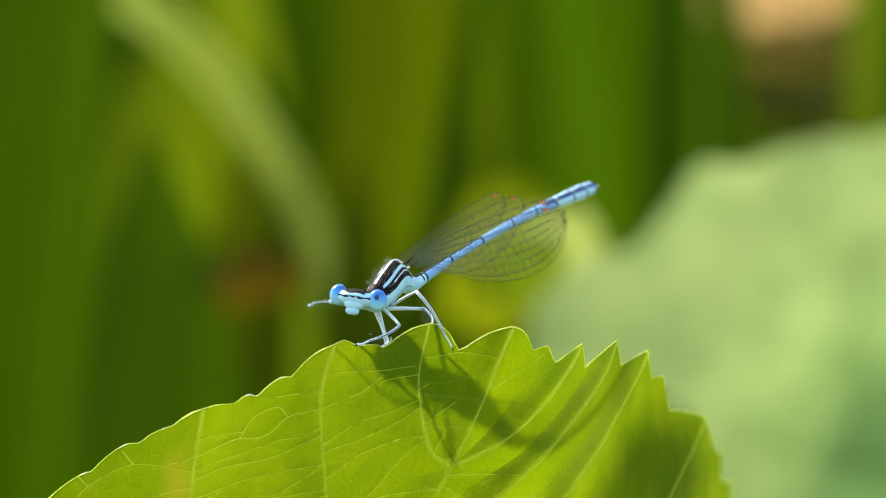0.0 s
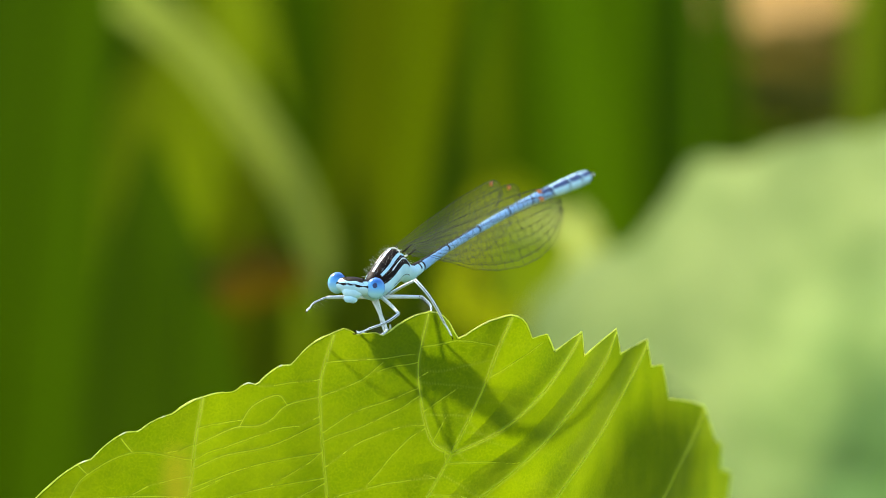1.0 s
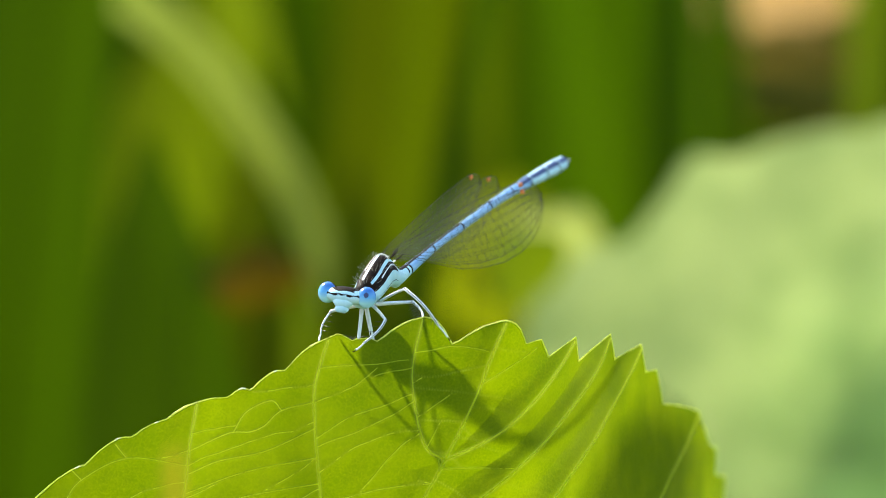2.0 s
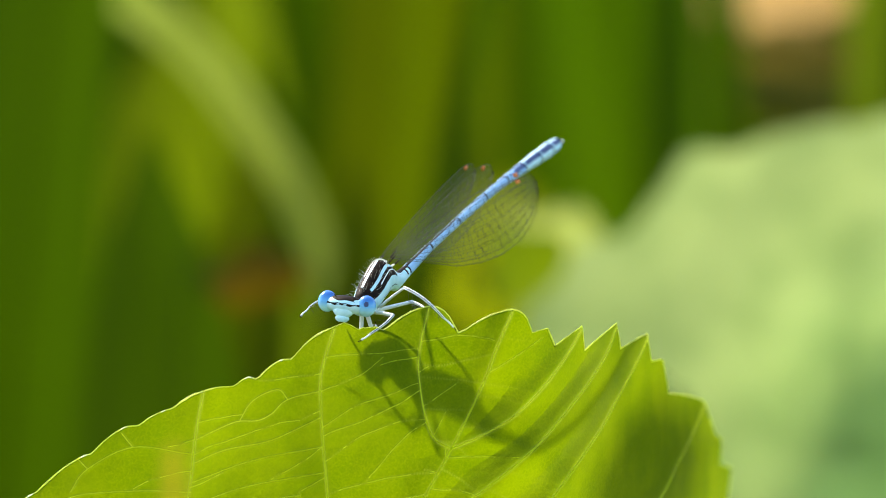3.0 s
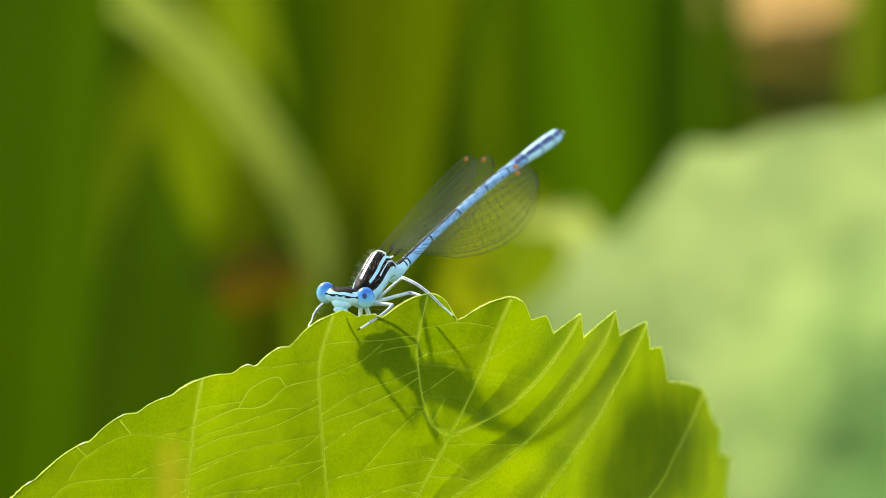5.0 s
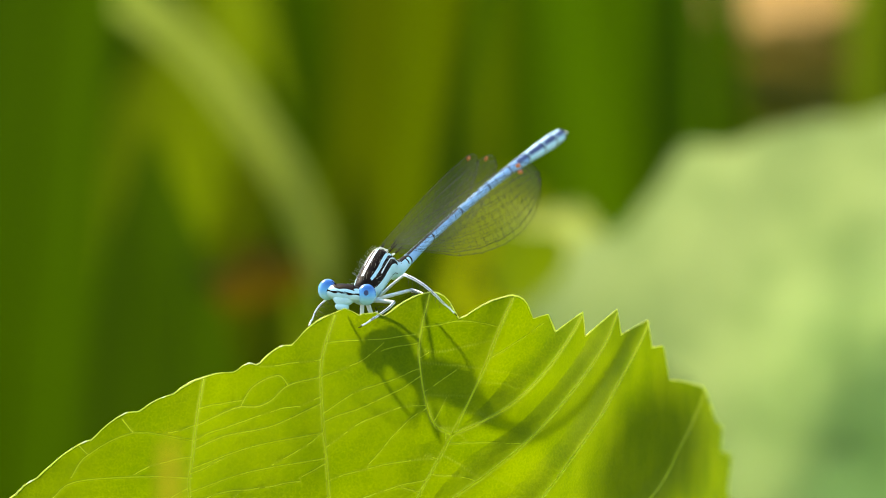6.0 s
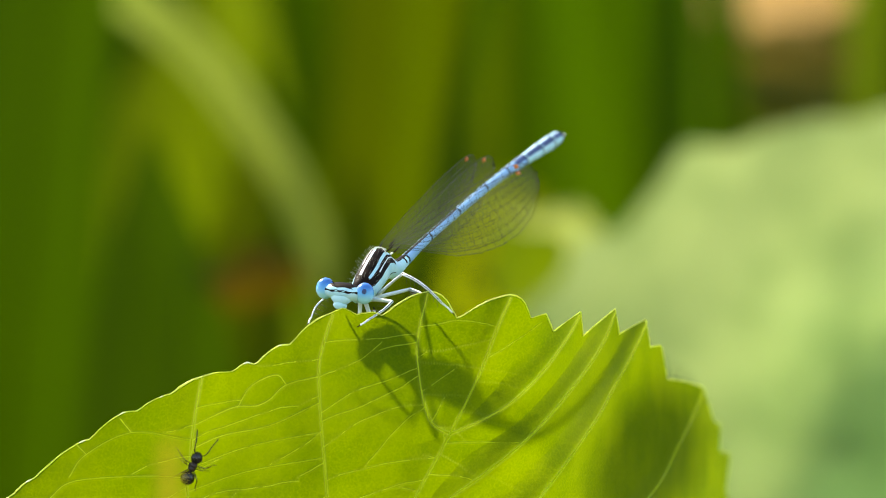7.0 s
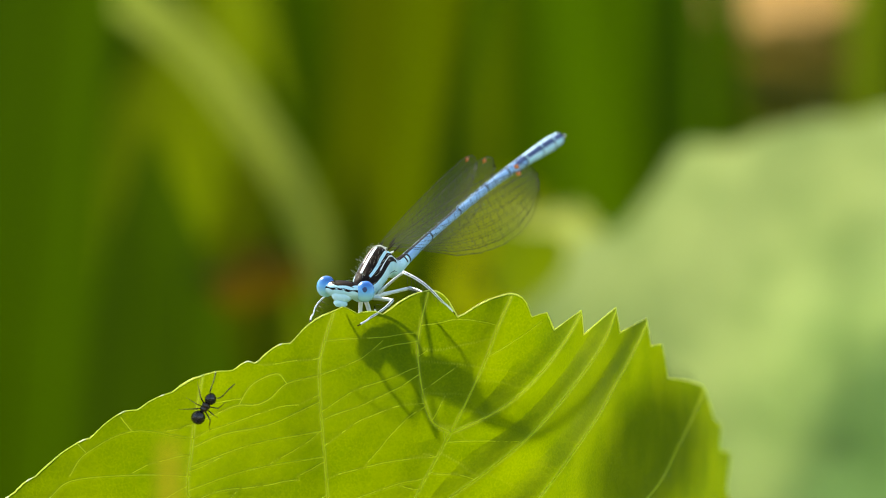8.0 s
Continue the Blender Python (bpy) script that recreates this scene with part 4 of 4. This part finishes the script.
# ---------------- plants behind ----------------
def strap(width, height, lean, sag, fold_depth=0.12, turn=0.0, taper=0.25):
    """A strap-shaped blade from the ground: lean and sag to the side (metres at the tip), tapered towards the tip."""
    n, rows, verts, faces = 40, 6, [], []
    for i in range(n + 1):
        f = i / n
        w = width * (0.8 + 0.2 * math.sin(min(1, f * 1.4) * math.pi / 2)) * min(1.0, (1 - f) / taper + 0.02) ** 0.7
        x, y = lean * f + sag * f * f, 0.15 * width * math.sin(f * 5)
        for j in range(rows + 1):
            g = 2 * j / rows - 1
            a = turn + 0.5 * math.sin(f * 3 + turn)
            verts.append((x + w / 2 * g * math.cos(a), y + w / 2 * g * math.sin(a) + fold_depth * w * (g * g - 0.5), height * (f - 0.12 * abs(sag) / max(height, .01) * f * f)))
    for i in range(n):
        for j in range(rows):
            a = i * (rows + 1) + j
            faces.append((a, a + 1, a + rows + 2, a + rows + 1))
    return verts, faces


def reed(x, y, width, slope, material, label, height=0.57, taper=0.1):
    """A reed blade that passes x at the height of the eye; slope is its lean to the side for each metre up."""
    lean = slope * height
    ob = part("reed_blade", strap(width, height, lean, 0.0, taper=taper), material)
    ob.matrix_basis = Matrix.Translation((x - slope * 0.46, y, -0.01))
    rib = [(lean * f, -0.07 * width + 0.15 * width * math.sin(f * 5), height * f * 0.97) for f in (i / 16 for i in range(17))]
    part("midrib", tube(rib, [width * 0.05 * (1.05 - i / 17) for i in range(17)], 6), material, ob)
    return tagged(ob, label, "reed", "reeds behind the leaf")


DARK, FRESH, OLIVE = "broad dark green reed blade, out of focus", "broad fresh green reed blade, out of focus", "olive green reed blade, out of focus"
SHORT, BROWNISH = "short dark green blade added to deepen the background, out of focus", "short brownish olive blade standing in for low shade, out of focus"
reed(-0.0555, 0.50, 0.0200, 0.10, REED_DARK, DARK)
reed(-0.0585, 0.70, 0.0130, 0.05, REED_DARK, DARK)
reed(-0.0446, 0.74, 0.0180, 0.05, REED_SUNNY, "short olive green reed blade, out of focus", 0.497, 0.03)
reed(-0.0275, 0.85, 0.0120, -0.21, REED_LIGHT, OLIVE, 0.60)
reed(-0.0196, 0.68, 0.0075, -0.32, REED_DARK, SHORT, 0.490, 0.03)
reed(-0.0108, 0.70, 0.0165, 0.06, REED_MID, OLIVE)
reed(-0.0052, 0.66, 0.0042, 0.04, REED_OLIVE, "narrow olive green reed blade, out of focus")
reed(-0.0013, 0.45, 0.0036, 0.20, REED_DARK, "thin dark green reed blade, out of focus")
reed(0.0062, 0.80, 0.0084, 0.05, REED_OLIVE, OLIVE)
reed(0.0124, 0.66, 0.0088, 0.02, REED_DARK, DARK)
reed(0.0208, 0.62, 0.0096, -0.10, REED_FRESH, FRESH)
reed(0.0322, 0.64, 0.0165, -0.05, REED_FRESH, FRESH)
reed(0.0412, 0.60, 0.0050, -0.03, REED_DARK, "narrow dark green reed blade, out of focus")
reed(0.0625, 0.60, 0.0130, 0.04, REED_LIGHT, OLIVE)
# three short blades added in darker colours for the shade low among the reeds
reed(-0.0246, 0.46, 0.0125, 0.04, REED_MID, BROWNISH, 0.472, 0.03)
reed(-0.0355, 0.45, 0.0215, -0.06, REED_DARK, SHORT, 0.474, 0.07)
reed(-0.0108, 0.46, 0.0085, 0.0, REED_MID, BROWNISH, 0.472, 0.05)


def ribbon(line, widths, cup=0.15, rows=6):
    """A blade of grass along a line, its face turned to the south, cupped along its length."""
    verts, faces = [], []
    pts = [Vector(p) for p in line]
    for i, p in enumerate(pts):
        way = (pts[min(i + 1, len(pts) - 1)] - pts[max(i - 1, 0)]).normalized()
        side = way.cross(Vector((0, -1, 0))).normalized()
        for j in range(rows + 1):
            g = 2 * j / rows - 1
            verts.append(p + side * (g * widths[i] / 2) + Vector((0, cup * widths[i] * (g * g - 0.5), 0)))
    for i in range(len(pts) - 1):
        for j in range(rows):
            a = i * (rows + 1) + j
            faces.append((a, a + 1, a + rows + 2, a + rows + 1))
    return verts, faces


def arching_blade():
    line = glide([(-0.0105, 0.62, -0.01), (-0.0115, 0.61, 0.2), (-0.0135, 0.603, 0.39), (-0.01376, 0.6, 0.43408), (-0.01504, 0.6, 0.44048), (-0.01696, 0.6, 0.44768), (-0.01912, 0.6, 0.45408), (-0.02272, 0.6, 0.46128), (-0.02788, 0.595, 0.4692), (-0.03304, 0.58, 0.4762), (-0.03798, 0.565, 0.48076), (-0.0420, 0.545, 0.4838), (-0.0468, 0.53, 0.4870), (-0.0520, 0.515, 0.4890)], 6)
    widths = [0.0014 + 0.0054 * i / len(line) for i in range(len(line))]
    blade = part("arching_blade", ribbon(line, widths), REED_PALE)
    tagged(blade, "pale yellow-green arching grass blade, out of focus", "grass blade")
    part("midrib", tube([p + Vector((0, -0.0004, 0)) for p in line], 0.0003, 6), REED_PALE, blade)


arching_blade()


def lobed(degrees):
    """The felted leaf's outline: its radius as a share of 40 mm, with shallow lobes."""
    turns = [0, 40, 82, 98, 108, 120, 129, 137, 147, 160, 200, 240, 280, 320, 360]
    shares = [1.03, 0.97, 1.0, 0.965, 0.96, 1.0, 0.935, 0.915, 1.07, 1.03, 1.05, 0.97, 1.04, 0.97, 1.03]
    return float(np.mean(np.interp(np.linspace(degrees - 3, degrees + 3, 7) % 360, turns, shares)))


def felted_plant():
    """A second plant with one large pale leaf."""
    thing = tagged(new("felted_plant"), "plant with one large pale felted leaf, out of focus", "plant")
    n_a, n_r, verts, faces = 160, 20, [], []
    for i in range(n_a):
        a = 2 * math.pi * i / n_a
        r = 40.0 * (lobed(math.degrees(a)) + 0.010 * math.sin(19 * a) + 0.008 * math.sin(31 * a + 1))
        for j in range(n_r + 1):
            f = max(0.01, j / n_r)
            x, z = r * f * math.cos(a), r * f * math.sin(a)
            verts.append((x, 0.0045 * x * x - 0.30 * z + 1.2 * math.sin(5 * a) * f * f + 0.35 * math.sin(0.33 * (x - 0.7 * z) + 0.8) + 0.2 * math.sin(0.5 * (x + z)), z))
    for i in range(n_a):
        for j in range(n_r):
            a, b = i * (n_r + 1) + j, ((i + 1) % n_a) * (n_r + 1) + j
            faces.append((a, a + 1, b + 1, b))
    blade = part("leaf_blade", scaled((verts, faces)), FELT, thing, "large pale green felted leaf blade")
    for k in range(7):
        a = radians(90 + (k - 3) * 38)
        pts = [Vector((35 * f * math.cos(a), 0.0045 * (35 * f * math.cos(a)) ** 2 - 0.30 * 35 * f * math.sin(a) - 0.1 + 1.2 * math.sin(5 * a) * f * f, 35 * f * math.sin(a))) for f in [i / 12 for i in range(13)]]
        part("vein", scaled(ridge(pts, [0.2 - 0.012 * i for i in range(13)], (0, -1, 0))), FELT, blade)
    # added behind the blade, never seen: makes the teal shade at its lower right
    shade_leaf(thing, (21.0, -16.5), 45.0, 45.0, lambda u, v: 0.0045 * u * u - 0.30 * v, 8.0, (5, 22, -200), SHADE_TEAL, 0.0, 0.07)
    stalk = glide([(0, 12.0, -38), (3, 16, -60), (5, 22, -200), (4, 20, -430)], 8)
    part("leaf_stalk", scaled(tube(stalk, [1.0 + 0.05 * i for i in range(len(stalk))], 10)), STALK, thing)
    return thing


felted = felted_plant()
FELT_HOME = Vector((47.1, 400.0, 426.4))
FELT_SWAY = [(0.0, 1.6, -2.1), (1.5, 1.2, -1.5), (3.0, 0.5, -0.6), (4.5, 0.2, -0.2), (6.5, 0.1, -0.1), (8.0, 0.0, 0.0)]


def small_leaf(name, label, category, x, y, z, long, wide, tilt, curl, material):
    """A single ovate leaf on its own thin stalk from the ground, lying at tilt degrees to the level."""
    thing = tagged(new(name), label, category)
    n, m, verts, faces = 24, 10, [], []
    for i in range(n + 1):
        f = i / n
        half = wide / 2 * math.sin(math.pi * min(1, f * 0.96 + 0.04)) ** 0.8 * (1 + 0.06 * math.sin(f * 23))
        for j in range(m + 1):
            g = 2 * j / m - 1
            verts.append((long * (f - 0.5), curl * long * (g * g - 0.6) * 0.5 + 0.1 * long * math.sin(f * 4), half * g + 0.06 * wide * math.sin(f * 9 + g * 3)))
    for i in range(n):
        for j in range(m):
            a = i * (m + 1) + j
            faces.append((a, a + 1, a + m + 2, a + m + 1))
    turn = Matrix.Rotation(radians(-tilt), 3, "Y")
    part("leaf_blade", ([turn @ Vector(v) for v in verts], faces), material, thing)
    foot = turn @ Vector((-long * 0.5, 0, 0))
    stalk = glide([foot + Vector((0.001, 0, 0)), foot + Vector((-0.004, 0.004, -0.02)), Vector((-0.01, 0.01, -z * 0.6)), Vector((-0.008, 0.01, -z - 0.01))], 6)
    part("leaf_stalk", tube(stalk, 0.0003, 8), REED_DARK, thing)
    thing.matrix_basis = Matrix.Translation((x, y, z))
    return thing


small_leaf("withered_leaf", "withered beige leaf among the reeds, out of focus", "dead leaf", 0.0600, 0.90, 0.4990, 0.036, 0.018, 4, 0.3, REED_DRY)
small_leaf("withered_leaf", "withered amber leaf below the beige one", "dead leaf", 0.0625, 0.95, 0.4885, 0.032, 0.010, -6, 0.4, AMBER)
small_leaf("withered_leaf", "withered brown-olive leaf among the reeds, out of focus", "dead leaf", 0.0660, 1.00, 0.4790, 0.034, 0.016, -12, 0.4, DULL)
small_leaf("withered_leaf", "rusty brown withered leaf low among the reeds", "dead leaf", -0.0222, 0.42, 0.4466, 0.0125, 0.0075, 12, 0.15, REED_BROWN)
small_leaf("young_leaf", "small olive-green leaf low behind the insect", "leaf", 0.0098, 0.57, 0.4480, 0.0250, 0.0210, 12, 0.05, GOLD)
small_leaf("young_leaf", "small yellow-green leaf beside the pale leaf", "leaf", 0.0148, 0.55, 0.4490, 0.0150, 0.0128, 62, 0.05, YOUNG)


small_leaf("young_leaf", "small olive-yellow leaf beside the pale leaf, out of focus", "leaf", 0.0098, 0.385, 0.4482, 0.0110, 0.0085, 40, 0.05, REED_LIGHT)


def straw():
    line = [Vector((0.0004 * z, 0, z)) for z in (-0.01, 0.1, 0.2, 0.3, 0.4, 0.42, 0.43, 0.434, 0.4365, 0.4378, 0.4386)]
    ob = part("straw_blade", ribbon(line, [0.0012] * 5 + [0.00115, 0.0011, 0.00105, 0.001, 0.0008, 0.0005]), STRAW)
    return tagged(ob, "blurred yellow grass blade in front of the leaf", "grass blade")


front_blade = straw()
FRONT_HOME = Vector((-15.6, -125.0, 0.8))
FRONT_SWAY = [(0.0, 0.5, -0.9), (1.5, 0.4, -0.6), (4.5, 0.1, -0.2), (8.0, 0.0, 0.0)]


def far_reeds():
    """The uncounted reed bed that closes the view."""
    rng = random.Random(21)
    shapes = []
    for i in range(700):
        y = rng.uniform(1.1, 3.2)
        x = rng.uniform(-0.28, 0.28) * (y + 0.6)
        v, f = strap(rng.uniform(0.010, 0.022), rng.uniform(0.7, 1.1), rng.uniform(-0.05, 0.05), rng.uniform(-0.08, 0.08), turn=rng.uniform(-0.6, 0.6))
        shapes.append(([Vector(p) + Vector((x, y, -0.01)) for p in v], f, [rng.choice((0, 0, 0, 1, 1, 2))] * len(f)))
    ob = part("far_reeds", joined(*shapes), [REED_DARK, REED_OLIVE, REED_FRESH])
    tagged(ob, "dense bed of green and olive reeds far behind, out of focus", "reeds", kind="stuff")


far_reeds()


def bank():
    """The overgrown bank that closes the view behind the reeds."""
    n, m, verts, faces = 80, 24, [], []
    for j in range(m + 1):
        for i in range(n + 1):
            x, f = 8.0 * (2 * i / n - 1), j / m
            bump = 0.18 * noise.noise(Vector((x * 2.2, f * 6, 3.0))) + 0.07 * noise.noise(Vector((x * 7, f * 18, 8.0)))
            verts.append((x, 3.8 + 0.5 * f + bump + 0.03 * x * x, -0.02 + 1.9 * f + bump * f))
    for j in range(m):
        for i in range(n):
            a = j * (n + 1) + i
            faces.append((a, a + 1, a + n + 2, a + n + 1))
    tagged(part("backdrop", (verts, faces), BANK), "dark overgrown green bank behind the reeds", "bank", kind="structure")


bank()


def motions():
    walk(plant, [(t, Matrix.Translation((LEAF_HOME + sway(t)) * MM)) for t, _, _ in SWAY])
    walk(felted, [(t, Matrix.Translation((FELT_HOME + Vector((x, 0, z))) * MM)) for t, x, z in FELT_SWAY])
    walk(front_blade, [(t, Matrix.Translation((FRONT_HOME + Vector((x, 0, z))) * MM)) for t, x, z in FRONT_SWAY])
    times = sorted({r[0] for r in SWAY} | {r[0] for r in STANCE} | {r[0] for r in FEELING} | {1.8, 1.9, 2.0, 2.5, 5.2})
    walk(fly, [(t, stance(t)) for t in times])
    for wing, pair, side in wings:
        walk(wing, wing_rows(side, pair))
    for upper, lower, kind, side in legs:
        bends = [(t, *bend_leg(kind, side, t)) for t in times]
        walk(upper, [(t, a) for t, a, b in bends])
        walk(lower, [(t, b) for t, a, b in bends])
    walk(bug, [(t, ant_pose(t, u, v, h)) for t, u, v, h in ANT_WAY])
    for leg, side, k in bug_legs:
        at = leg.matrix_basis.translation.copy()
        rows = [(0.0, Matrix.Translation(at)), (6.2, Matrix.Translation(at))]
        for i in range(14):
            swing = 18 * (1 if (i + k + (side > 0)) % 2 else -1)
            rows.append((6.3 + i * 0.1, Matrix.Translation(at) @ pose(0, 0, 0, 0, 0, swing)))
        rows.append((8.0, Matrix.Translation(at)))
        walk(leg, rows)


motions()
